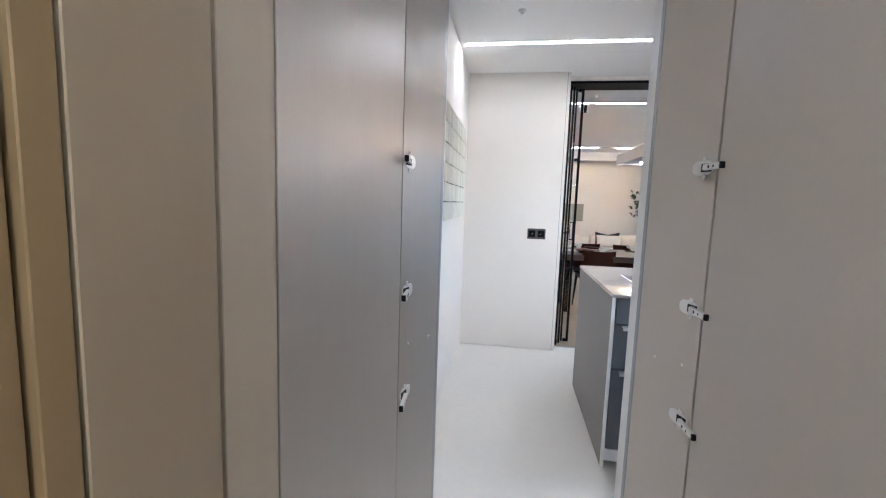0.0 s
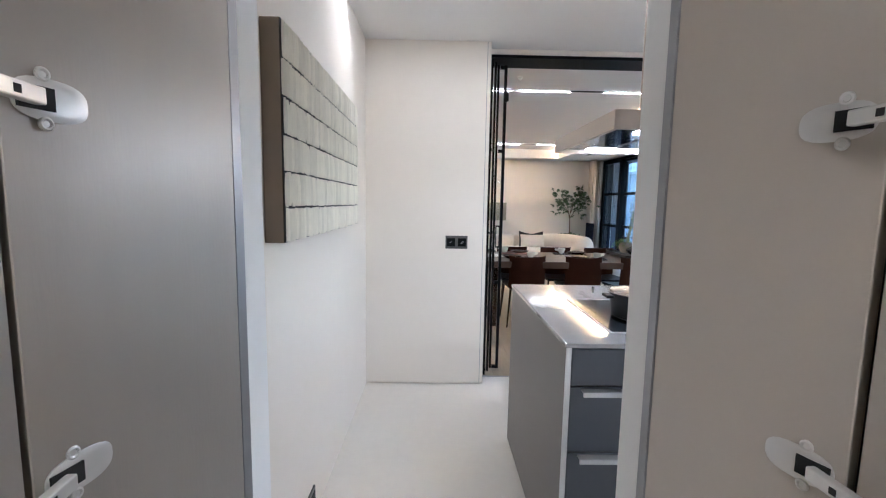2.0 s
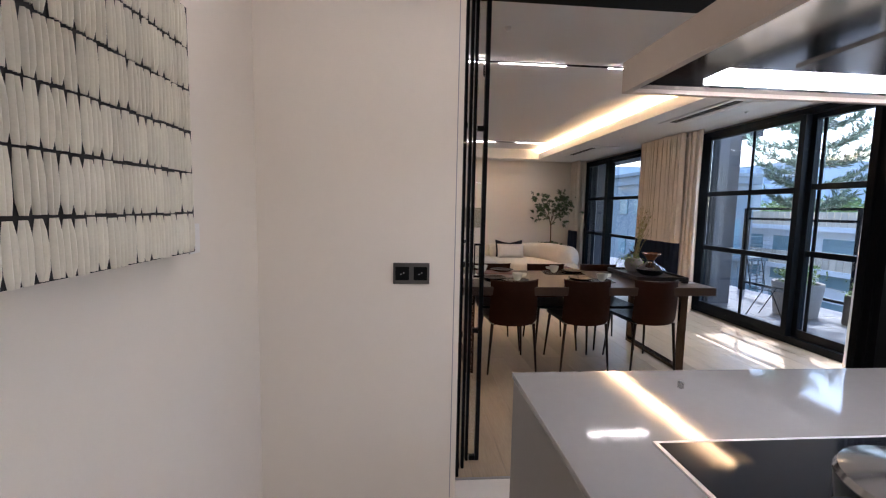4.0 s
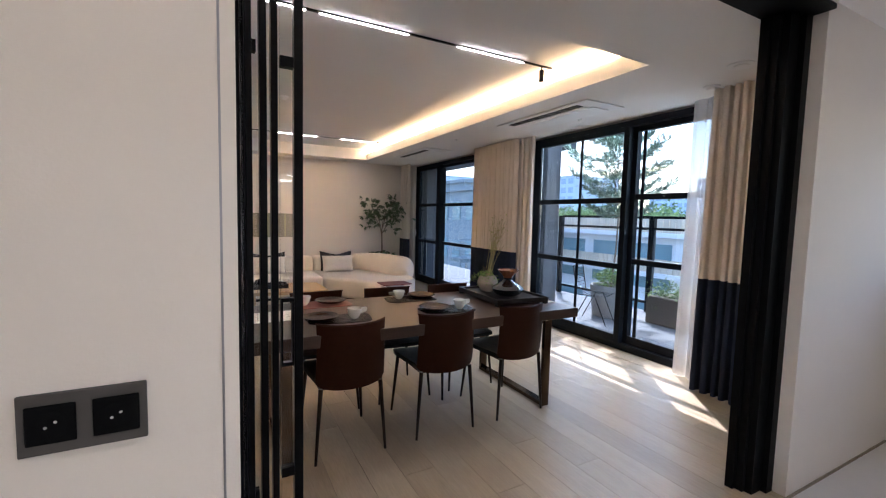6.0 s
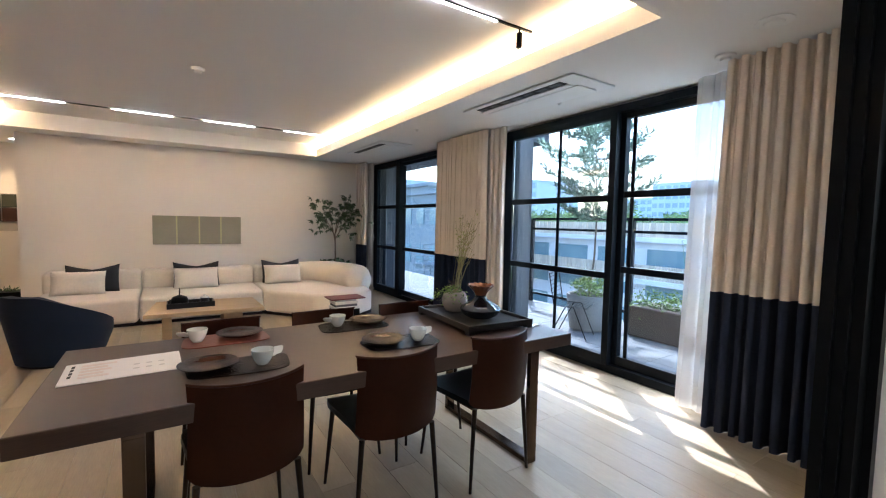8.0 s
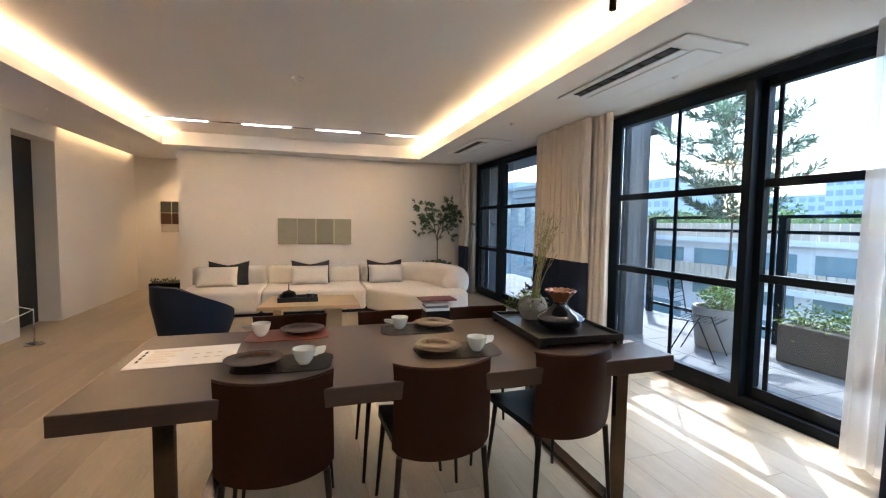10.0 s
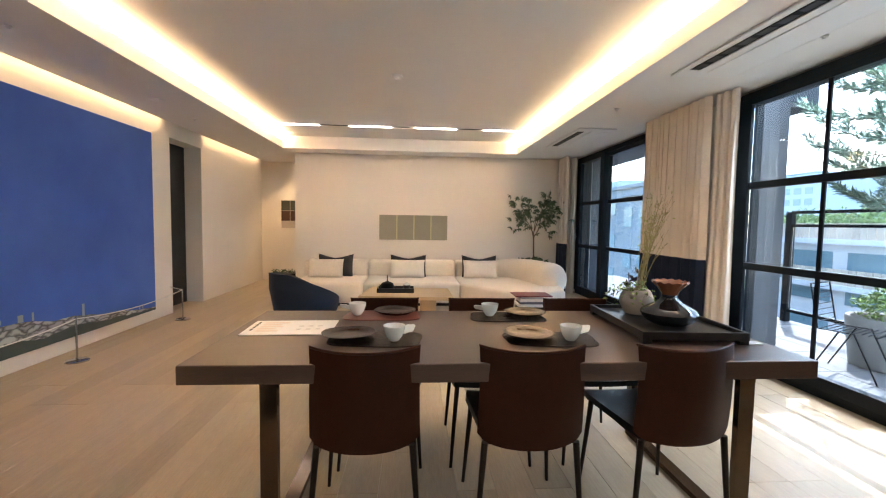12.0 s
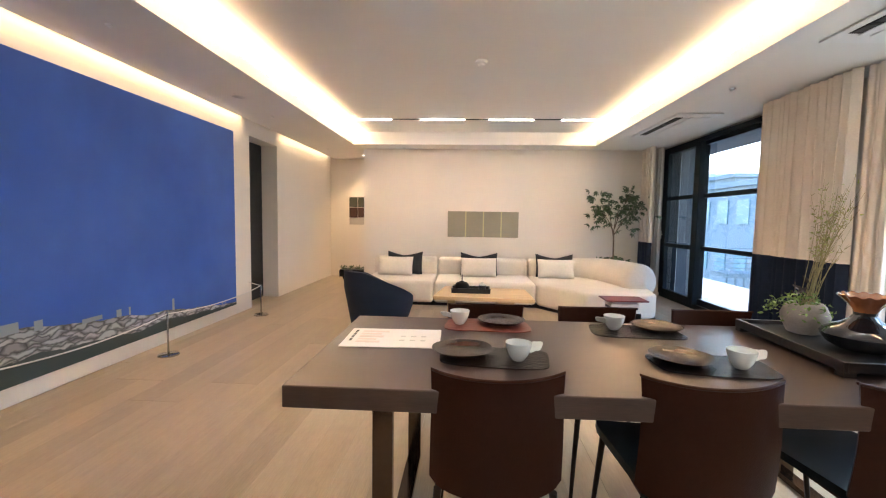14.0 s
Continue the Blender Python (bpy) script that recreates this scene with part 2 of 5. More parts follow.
# outer wall with two window openings and an added, unseen one for kitchen daylight
W1 = (4.22, 7.47)
W2 = (8.25, 11.34)
WT = 2.50
structure("wall_outer", boxes((WX, 1.30, 0, WX + 0.24, 1.9, 2.75), (WX, 1.9, 0, WX + 0.24, 3.5, 1.20), (WX, 1.9, 2.15, WX + 0.24, 3.5, 2.75),
                              (WX, 3.5, 0, WX + 0.24, W1[0], 2.75), (WX, W1[0], WT, WX + 0.24, W1[1], 2.75),
                              (WX, W1[1], 0, WX + 0.24, W2[0], 2.75), (WX, W2[0], WT, WX + 0.24, W2[1], 2.75),
                              (WX, W2[1], 0, WX + 0.24, BACK + 0.16, 2.75)), M_WALL, "warm white outer wall with tall windows", "wall")

# ceilings: soffit ring, cove troughs and the raised middle are one mesh
g, lip, top = 0.16, 2.652, 2.86
structure("ceiling", boxes(
    (-2.3, -2.6, SOFFIT, WX, CY0 - 0.02, SOFFIT + 0.05),
    (-1.80, CY0 - 0.02, SOFFIT, CX0, 12.95, SOFFIT + 0.05),
    (CX1, CY0 - 0.02, SOFFIT, WX, 11.75, SOFFIT + 0.05),
    (CX0, CY1, SOFFIT, CX1, 12.95, SOFFIT + 0.05),
    (CX0 - 0.02, CY0, SOFFIT + 0.05, CX0, CY1, lip), (CX1, CY0, SOFFIT + 0.05, CX1 + 0.02, CY1, lip),
    (CX0 - g, CY1, SOFFIT + 0.05, CX1 + g, CY1 + 0.02, UPPER), (CX0 - 0.02, CY0 - 0.02, SOFFIT + 0.05, CX1 + 0.02, CY0, lip),
    (CX0 - g - 0.05, CY0 - g, SOFFIT + 0.05, CX0 - g, CY1 + g, top), (CX1 + g, CY0 - g, SOFFIT + 0.05, CX1 + g + 0.05, CY1 + g, top),
    (CX0 - g, CY1 + g, SOFFIT + 0.05, CX1 + g, CY1 + g + 0.05, top), (CX0 - g, CY0 - g - 0.05, SOFFIT + 0.05, CX1 + g, CY0 - g, top),
    (CX0 - g, CY0 - g, UPPER, CX1 + g, CY1 + g, top)), M_CEIL, "white ceiling with a raised, softly lit middle", "ceiling")
structure("roof_slab", block(-2.6, -2.7, top, 4.72, 13.2, top + 0.2), M_CEIL, "plain slab over the rooms", "ceiling")
structure("ceiling_slot", boxes((-2.0, 3.7, 2.63, -1.79, 12.95, 2.67)), M_CEIL, "white slot over the painting wall", "ceiling")
structure("facade_outer", boxes((WX + 0.24, -2.7, 2.5, WX + 0.26, 13.2, 3.3)), M_WALL, "pale facade edge", "wall")


# ---- fixed things: passage and kitchen ----
M_HINGE = material("nickel_plated_steel", (0.74, 0.72, 0.69), 0.30, metal=0.45, vary=0.04)
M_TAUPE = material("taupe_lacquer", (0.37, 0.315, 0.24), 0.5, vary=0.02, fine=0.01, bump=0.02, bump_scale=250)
# ochre and sand lacquers have warm light from behind mixed into their colour
M_WARMOCHRE = material("warm_lit_ochre_lacquer", (0.20, 0.14, 0.065), 0.5, vary=0.03, fine=0.02)
M_WARMSAND = material("warm_lit_sand_lacquer", (0.27, 0.215, 0.14), 0.5, vary=0.02, fine=0.01, bump=0.02, bump_scale=250)


def hinge(side, parent, x, y, z, turn):
    """A sprung cupboard hinge on a panel face; side is +1 where the panel faces +x."""
    place = Matrix.Translation((x, y, z)) @ Matrix.Rotation(radians(turn), 4, "Z")

    def put(name, bm, mat, under, smooth=False):
        bmesh.ops.transform(bm, matrix=place, verts=bm.verts[:])
        return part(name, bm, mat, under, smooth=smooth)
    bm = bmesh.new()

    def plate(u, v):
        a = 2 * math.pi * u
        c, q = math.cos(a), math.sin(a)
        k = v * (abs(c) ** 2.8 + abs(q) ** 2.8) ** (-1 / 2.8)
        return (side * (0.0055 - 0.002 * v ** 6), 0.037 * k * c + 0.020, 0.0215 * k * q)
    sheet(bm, plate, 32, 5, 0.003)
    h = put("hinge", bm, M_HINGE, parent, True)
    tagged(h, "nickel cupboard hinge with its arm sticking out")
    for s in (-1, 1):
        bm = bmesh.new()
        tube(bm, [(side * 0.004, 0.012 + 0.0055 * math.cos(k * math.pi / 8), s * 0.0245 + 0.0055 * math.sin(k * math.pi / 8)) for k in range(16)], 0.0022, 6, closed=True)
        put("screw_lug", bm, M_HINGE, h, True)
        bm = bmesh.new()
        tube(bm, [(side * 0.001, 0.012, s * 0.0245), (side * 0.0045, 0.012, s * 0.0245)], 0.0035, 10)
        put("screw", bm, M_HINGE, h, True)
    # recess and slots are near-black blocks standing in for shaded hollows
    put("recess", block(side * 0.0045, -0.014, -0.0115, side * 0.0078, 0.020, 0.0115), M_DARKGAP, h)
    arm = Matrix.Translation((side * 0.014, 0.0, 0)) @ Matrix.Rotation(radians(17 * side), 4, "Z")
    for name, dims, mat in (("arm", (-0.006, -0.086, -0.0085, 0.006, 0.002, 0.0085, 0.002), M_HINGE), ("spring_end", (-0.0064, -0.094, -0.0088, 0.0064, -0.086, 0.0088, 0.002), M_BLACK),
                            ("slot", (side * 0.0055, -0.036, -0.004, side * 0.0066, -0.028, 0.004), M_DARKGAP), ("slot", (side * 0.0055, -0.060, -0.003, side * 0.0066, -0.054, 0.003), M_DARKGAP)):
        bm = bmesh.new()
        box(bm, *dims)
        bmesh.ops.transform(bm, matrix=arm, verts=bm.verts[:])
        put(name, bm, mat, h)
    return h


# tall cupboard fronts on both sides of the pantry gap; the last leaf on each side stands ajar
PZ = 2.522


def leaf_panel(a, b, side, mat, label, hinges=(), screws=()):
    """A tall panel between two plan points; its face looks to side * x."""
    a, b = Vector(a), Vector(b)
    d = (b - a).normalized()
    t = thing("tall_cupboard", label, "cupboard", "tall cupboards of the pantry")
    back = Vector((-side * abs(d.y), side * d.x * (1 if d.y > 0 else -1))) * 0.022
    bm = prism([tuple(a), tuple(b), tuple(b + back), tuple(a + back)], 0.004, PZ, 0.0012, 1)
    part("panel", bm, mat, t)
    turn = math.degrees(math.atan2(-d.x, d.y))
    for z in hinges:
        p = a + d * 0.026
        hinge(side, t, p.x, p.y, z, turn)
    for u, z in screws:
        p = a + d * u
        bm = bmesh.new()
        tube(bm, [(p.x, p.y, z), (p.x + side * 0.004, p.y, z)], 0.005, 10)
        part("screw", bm, M_HINGE, t, smooth=True)
    return t


def prism(outline, z0, z1, bev, seg=4):
    bm = bmesh.new()
    lo = [bm.verts.new((x, y, z0)) for x, y in outline]
    hi = [bm.verts.new((x, y, z1)) for x, y in outline]
    bm.faces.new(lo[::-1])
    bm.faces.new(hi)
    n = len(outline)
    for i in range(n):
        bm.faces.new((lo[i], lo[(i + 1) % n], hi[(i + 1) % n], hi[i]))
    if bev:
        bmesh.ops.bevel(bm, geom=bm.edges[:], offset=bev, segments=seg, profile=0.5, affect="EDGES")
    return bm


HZ = (1.485, 1.080, 0.738)
leaf_panel((-0.254, 0.853), (-0.190, 1.176), 1, M_STEELP, "silver-grey cupboard door ajar, with open hinges", HZ, ((0.06, 0.90), (0.24, 0.87)))
leaf_panel((-0.251, 0.152), (-0.254, 0.845), 1, M_STEELP, "tall silver-grey cupboard door beside the passage")
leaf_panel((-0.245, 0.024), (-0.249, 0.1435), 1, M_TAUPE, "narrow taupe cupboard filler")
leaf_panel((-0.230, -0.149), (-0.238, 0.008), 1, M_WARMSAND, "narrow cupboard front, sand-brown with warm light in its colour")
leaf_panel((-0.230, -0.180), (-0.230, -0.153), 1, M_WARMOCHRE, "slim cupboard filler, ochre-brown with warm light in its colour")
leaf_panel((-0.240, -1.3), (-0.236, -0.184), 1, M_WARMOCHRE, "tall cupboard front, ochre-brown with warm light in its colour")
leaf_panel((0.622, 0.878), (0.532, 1.130), -1, M_PANEL, "greige cupboard door ajar, with open hinges", HZ, ((0.05, 0.903), (0.17, 0.883)))
leaf_panel((0.622, 0.05), (0.622, 0.866), -1, M_PANEL, "tall greige cupboard door beside the passage")
leaf_panel((0.622, -1.3), (0.622, 0.042), -1, M_PANEL, "tall greige cupboard door")
# bodies are near-black: the shade behind the doors is put into the colour
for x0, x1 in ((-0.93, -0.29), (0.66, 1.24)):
    single("cupboard_carcass", block(x0, -1.3, 0.004, x1, 1.13, PZ), M_DARKGAP, "cupboard body, near-black for the shade behind its doors", "cupboard", "cupboards of the pantry")
structure("trim_left", prism([(-0.190, 1.178), (-0.186, 1.200), (-0.6, 1.200), (-0.6, 1.178)], 0, PZ, 0), M_EDGE, "grey aluminium edge of the cupboards", "trim")
structure("trim_left_jamb", prism([(-0.193, 1.203), (-0.206, 1.335), (-0.30, 1.36), (-0.62, 1.36), (-0.62, 1.203)], 0, PZ, 0), M_WHITE, "white jamb beside the cupboards", "trim")
structure("wall_jamb_left", block(-0.95, 1.362, 0, HALL, 1.458, PZ), M_WALL, "white wall end beside the cupboards", "wall")
structure("trim_right", prism([(0.530, 1.132), (0.527, 1.150), (1.24, 1.150), (1.24, 1.132)], 0, PZ, 0), M_EDGE, "grey aluminium edge of the cupboards", "trim")
structure("trim_right_jamb", prism([(0.529, 1.152), (0.525, 1.225), (0.62, 1.30), (1.35, 1.30), (1.35, 1.152)], 0, PZ, 0), M_WHITE, "white jamb beside the cupboards", "trim")

# added fill light behind the entrance: an unseen strip that brightens the cupboards
pl_ = thing("ceiling_light", "added fill light strip, unseen, flush in the pantry ceiling", "ceiling light", at=(0.18, 0, SOFFIT))
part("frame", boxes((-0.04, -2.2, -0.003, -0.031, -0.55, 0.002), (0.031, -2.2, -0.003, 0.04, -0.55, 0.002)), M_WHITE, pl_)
part("diffuser", block(-0.031, -2.2, -0.004, 0.031, -0.55, 0.0015), M_FILLP, pl_)


def outlet(x, y, z, axis, w, h, label):
    """A double socket in a dark plate; axis is the side it faces."""
    o = thing("wall_socket", label, "socket", at=(x, y, z), rz={"-y": 0, "+x": 90, "-x": -90}[axis])
    part("plate", block(-w / 2, -0.008, -h / 2, w / 2, 0, h / 2, bevel=0.002), material("graphite_plate", (0.075, 0.07, 0.065), 0.4, vary=0.04), o)
    for s in (-1, 1):
        ins = part("insert", block(s * w / 4 - h * 0.32, -0.011, -h * 0.32, s * w / 4 + h * 0.32, -0.0075, h * 0.32, bevel=0.002), M_BLACK, o)
        bm = bmesh.new()
        lathe(bm, [(h * 0.2, 0), (h * 0.22, 0.003), (h * 0.12, 0.0015)], 18)
        bmesh.ops.transform(bm, matrix=Matrix.Translation((s * w / 4, -0.0105, 0)) @ Matrix.Rotation(radians(90), 4, "X"), verts=bm.verts[:])
        part("socket_ring", bm, M_BLACK, ins, smooth=True)
        for d in (-0.006, 0.006):
            bm = bmesh.new()
            tube(bm, [(s * w / 4 + d, -0.0105, d * 0.6), (s * w / 4 + d, -0.0122, d * 0.6)], 0.0024, 8)
            part("contact", bm, M_HINGE, ins, smooth=True)
    return o


outlet(0.3115, ENDY, 1.097, "-y", 0.163, 0.096, "dark double socket plate on the white passage wall")
outlet(HALL, 2.094, 0.108, "+x", 0.16, 0.095, "dark double socket plate low on the wall")
outlet(WX, 3.62, 0.20, "-x", 0.16, 0.095, "dark double socket plate low on the wall")
th = thing("wall_switch", "small white switch plate on the passage wall", "switch", at=(HALL, 3.02, 1.285))
part("plate", block(0, -0.03, -0.045, 0.007, 0.03, 0.045, bevel=0.002), M_WHITE, th)
part("rocker", block(0.0065, -0.018, -0.03, 0.010, 0.018, 0.03, bevel=0.0015), M_WHITE, th)

# passage ceiling light
li = thing("ceiling_light", "long white light strip flush in the ceiling", "ceiling light", at=(0, 2.853, SOFFIT))
part("frame", boxes((-0.325, -0.028, -0.003, 2.65, -0.021, 0.002), (-0.325, 0.021, -0.003, 2.65, 0.028, 0.002)), M_WHITE, li)
part("diffuser", block(-0.305, -0.021, -0.004, 2.63, 0.021, 0.0015), M_LEDH, li)

# wall relief of pale slats in six rows
rel = thing("wall_relief", "framed relief of cream-white wavy slats in rows", "wall art", at=(HALL, 0, 0))
M_RELB = material("taupe_relief_box", (0.23, 0.18, 0.13), 0.6, vary=0.04)
M_SLAT = material("cream_porcelain_slat", (0.80, 0.765, 0.655), 0.45, vary=0.05, scale=20, fine=0.04, per_object=0.08, bump=0.05)
part("frame", block(0.002, 1.722, 1.258, 0.058, 2.905, 1.908), M_RELB, rel, "taupe box frame")
part("backing", block(0.058, 1.722, 1.258, 0.0605, 2.905, 1.908), material("ink_black_ground", (0.02, 0.02, 0.022), 0.7, vary=0.1), rel)
rnd = random.Random(5)
slats = []
for k in range(10):
    bm = bmesh.new()
    w, tip, cut = rnd.uniform(0.0120, 0.0134), rnd.uniform(0.0, 0.7), rnd.uniform(0.0, 0.8)
    h = 0.0512

    def slat(u, v, w=w, tip=tip, cut=cut):
        s = 1 - (1 - tip) * max(0, v * 3.6 - 2.6) - (1 - cut) * max(0, 1 - v * 4.5)
        k = (u * 2) % 1.0 if u < 1 else 1.0
        return (0.0005 + 0.008 * math.sin(math.pi * k) ** 0.6 * (0.6 + 0.4 * s), (u * 2 - 1) * w * (0.46 + 0.54 * s), (v * 2 - 1) * h)
    sheet(bm, slat, 8, 5)
    slats.append(mesh_of("slat", bm, M_SLAT, smooth=50))
for row in range(6):
    for k in range(42):
        ob = new("slat", rnd.choice(slats))
        ob.parent = rel
        ob.matrix_basis = pose(0.0605 + rnd.uniform(0, 0.003), 1.737 + k * 0.02783 + rnd.uniform(-0.001, 0.001),
                               1.311 + row * 0.1085 + rnd.uniform(-0.002, 0.002), rnd.uniform(-1.5, 1.5), 0, rnd.uniform(-9, 9))

# kitchen island
isl = thing("kitchen_island", "grey kitchen island with drawers under a glossy worktop", "kitchen island")
M_ISL = material("grey_brown_lacquer", (0.165, 0.15, 0.14), 0.42, vary=0.03, fine=0.02)
M_DRAWER = material("slate_grey_glass_front", (0.075, 0.082, 0.092), 0.30, vary=0.03, coat=0.3)
M_STEEL = material("satin_steel_worktop", (0.38, 0.37, 0.36), 0.13, metal=0.9, vary=0.03, scale=3, fine=0.02)
M_TOP = material("pale_grey_glossy_worktop", (0.33, 0.32, 0.31), 0.06, metal=0.45, vary=0.03, scale=3, fine=0.02)
M_ALU = material("pale_aluminium", (0.72, 0.71, 0.70), 0.35, metal=0.6, vary=0.02)
IX1 = 3.0
part("body", boxes((0.615, 1.83, 0.09, IX1, 2.805, 0.914)), M_ISL, isl)
part("plinth", block(0.66, 1.87, 0.0, IX1 - 0.05, 2.76, 0.09), M_DARKGAP, isl)
part("side_panel", block(0.600, 1.812, 0.006, 0.615, 2.818, 0.914, bevel=0.001, seg=1), M_ISL, isl)
part("edge_strip", block(0.601, 1.800, 0.006, 0.617, 1.812, 0.914), M_ALU, isl, "pale aluminium edge strip")
part("base_rail", block(0.617, 1.812, 0.035, IX1, 1.83, 0.098), M_ALU, isl)
for c in range(3):
    x0, x1 = 0.621 + c * 0.79, 0.621 + c * 0.79 + 0.784
    for z0, z1 in ((0.104, 0.537), (0.543, 0.774), (0.780, 0.908)):
        d = part("drawer", block(x0, 1.806, z0, x1, 1.83, z1, bevel=0.0015, seg=1), M_DRAWER, isl)
        if z1 < 0.9:
            part("handle", boxes((x0 + 0.035, 1.776, z1 - 0.022, x0 + 0.70, 1.782, z1 - 0.006), (x0 + 0.035, 1.782, z1 - 0.010, x0 + 0.70, 1.806, z1 - 0.005)), M_ALU, d)
single("worktop", block(0.596, 1.796, 0.914, IX1, 2.824, 0.930, bevel=0.002), M_TOP, "pale grey glossy worktop on the kitchen island", "worktop")
hob = thing("induction_hob", "flush black glass hob in the pale grey worktop", "hob", at=(0, 0, 0.9305))
part("glass_plate", block(0.80, 1.92, 0, 1.62, 2.44, 0.004, bevel=0.001), material("black_hob_glass", (0.01, 0.012, 0.015), 0.06, vary=0), hob)
part("edge", boxes((0.792, 1.912, 0, 0.80, 2.448, 0.003), (0.80, 1.912, 0, 1.62, 1.92, 0.003), (0.80, 2.44, 0, 1.62, 2.448, 0.003)), M_ALU, hob)
pot = thing("cooking_pot", "black pot with a pale lid on the hob", "pot", at=(0.99, 2.12, 0.9347))
bm = bmesh.new()
lathe(bm, [(0.09, 0), (0.105, 0.008), (0.115, 0.09), (0.117, 0.102), (0.112, 0.102), (0.10, 0.02)], 32)
part("body", bm, material("black_enamel", (0.012, 0.012, 0.013), 0.35, vary=0.05), pot, smooth=True)
bm = bmesh.new()
lathe(bm, [(0.116, 0.103), (0.112, 0.112), (0.06, 0.124), (0.015, 0.127)], 32)
part("lid", bm, M_STEEL, pot, "pale steel lid", smooth=True)
for s in (-1, 1):
    part("handle", block(s * 0.114 - 0.03 * (s < 0), -0.03, 0.083, s * 0.114 + 0.03 * (s > 0), 0.03, 0.095, bevel=0.004), M_BLACK, pot)
soc = single("pop_up_socket", block(-0.006, -0.006, 0, 0.006, 0.006, 0.018, bevel=0.002), M_STEEL, "small steel knob on the worktop", "knob", at=(1.02, 2.70, 0.930))

hood = thing("range_hood", "taupe island range hood with a mirrored underside", "range hood")
M_HOOD = material("champagne_taupe_metal", (0.50, 0.42, 0.35), 0.4, metal=0.25, vary=0.02)
part("canopy", boxes((0.735, 1.85, 1.638, 1.98, 1.865, 1.70), (0.735, 2.535, 1.638, 1.98, 2.55, 1.70), (0.735, 1.865, 1.638, 0.75, 2.535, 1.70),
                     (1.965, 1.865, 1.638, 1.98, 2.535, 1.70), (0.75, 1.865, 1.690, 1.965, 2.535, 1.70)), M_HOOD, hood)
part("underside", block(0.75, 1.865, 1.646, 1.965, 2.535, 1.688), material("mirrored_dark_steel", (0.30, 0.31, 0.33), 0.08, metal=0.95, vary=0.02), hood, "mirrored dark underside")
for y0 in (1.925, 2.41):
    part("light", block(0.86, y0, 1.6405, 1.86, y0 + 0.065, 1.6465), material("hood_light", (0.95, 0.97, 1.0), 0.4, vary=0, emission=7.0), hood, "white light bar")
part("filter", block(0.95, 2.03, 1.642, 1.76, 2.37, 1.6465), M_STEEL, hood)
part("duct", block(1.06, 2.02, 1.70, 1.65, 2.38, SOFFIT - 0.002, bevel=0.002), M_HOOD, hood)

# ---- black glazed sliding doors between passage and living room ----


def stile_leaf(name, y, x_edges, handles, label, sw=0.022):
    d = thing(name, label, "door", "stacked sliding door leaves", at=(0, y, 0))
    x0, x1 = x_edges
    part("stile", block(x1 - sw, -0.016, 0.012, x1, 0.016, 2.458, bevel=0.002), M_BLACK, d)
    part("stile", block(x0, -0.016, 0.012, x0 + 0.016, 0.016, 2.458, bevel=0.002), M_BLACK, d)
    for z in (0.012, 0.73, 1.79, 2.43):
        part("rail", block(x0 + 0.022, -0.012, z, x1 - 0.022, 0.012, z + 0.025), M_BLACK, d)
    gl = part("pane", block(x0 + 0.022, -0.003, 0.037, x1 - 0.022, 0.003, 2.43), M_GLASS, d)
    gl.visible_shadow = False
    if handles:
        part("handle", boxes((x0 + 0.022, -0.010, 1.030, x1 - 0.022, 0.010, 1.040), (x0 + 0.022, -0.010, 1.200, x1 - 0.022, 0.010, 1.210),
                             (x0 + 0.022, -0.010, 1.040, x0 + 0.027, 0.010, 1.200), (x1 - 0.027, -0.010, 1.040, x1 - 0.022, 0.010, 1.200)), M_BLACK, d)
    return d


stile_leaf("sliding_door", 3.735, (0.529, 0.569), False, "black metal and glass sliding door leaf, pushed open", 0.014)
stile_leaf("sliding_door", 3.805, (0.545, 0.605), False, "black metal and glass sliding door leaf, pushed open", 0.016)
stile_leaf("sliding_door", 3.875, (0.621, 0.697), True, "black metal and glass sliding door leaf, pushed open")
structure("door_frame_left", boxes((0.40, 3.702, 0, 0.526, 3.95, 2.485)), M_BLACK, "black post of the sliding doors", "door frame")
structure("door_head", block(0.40, 3.702, 2.487, 3.12, 3.95, SOFFIT - 0.002), M_WALL, "white head over the sliding doors", "door frame")
structure("door_frame_top", boxes((0.538, 3.706, 2.463, 3.118, 3.946, 2.485)), M_BLACK, "black head track of the sliding doors", "door frame")
structure("door_frame_right", boxes((2.935, 3.90, 0, 3.118, 3.94, 2.461), (2.955, 3.862, 0, 3.118, 3.898, 2.461), (2.975, 3.826, 0, 3.118, 3.86, 2.461), (3.06, 3.796, 0, 3.118, 3.824, 2.461)), M_BLACK, "black side channels of the sliding doors", "door frame")
structure("threshold", boxes((0.533, 3.712, 0.0, 3.12, 3.730, 0.002)), M_EDGE, "thin metal threshold strip", "trim")

# proud grey strip standing in for the shadow groove near the wall's edge
structure("trim_corner_bead", block(0.505, ENDY - 0.002, 0.012, 0.509, ENDY + 0.001, 2.52), M_EDGE, "thin grey strip in place of the groove in the passage wall", "trim")

# ---- living room: windows ----


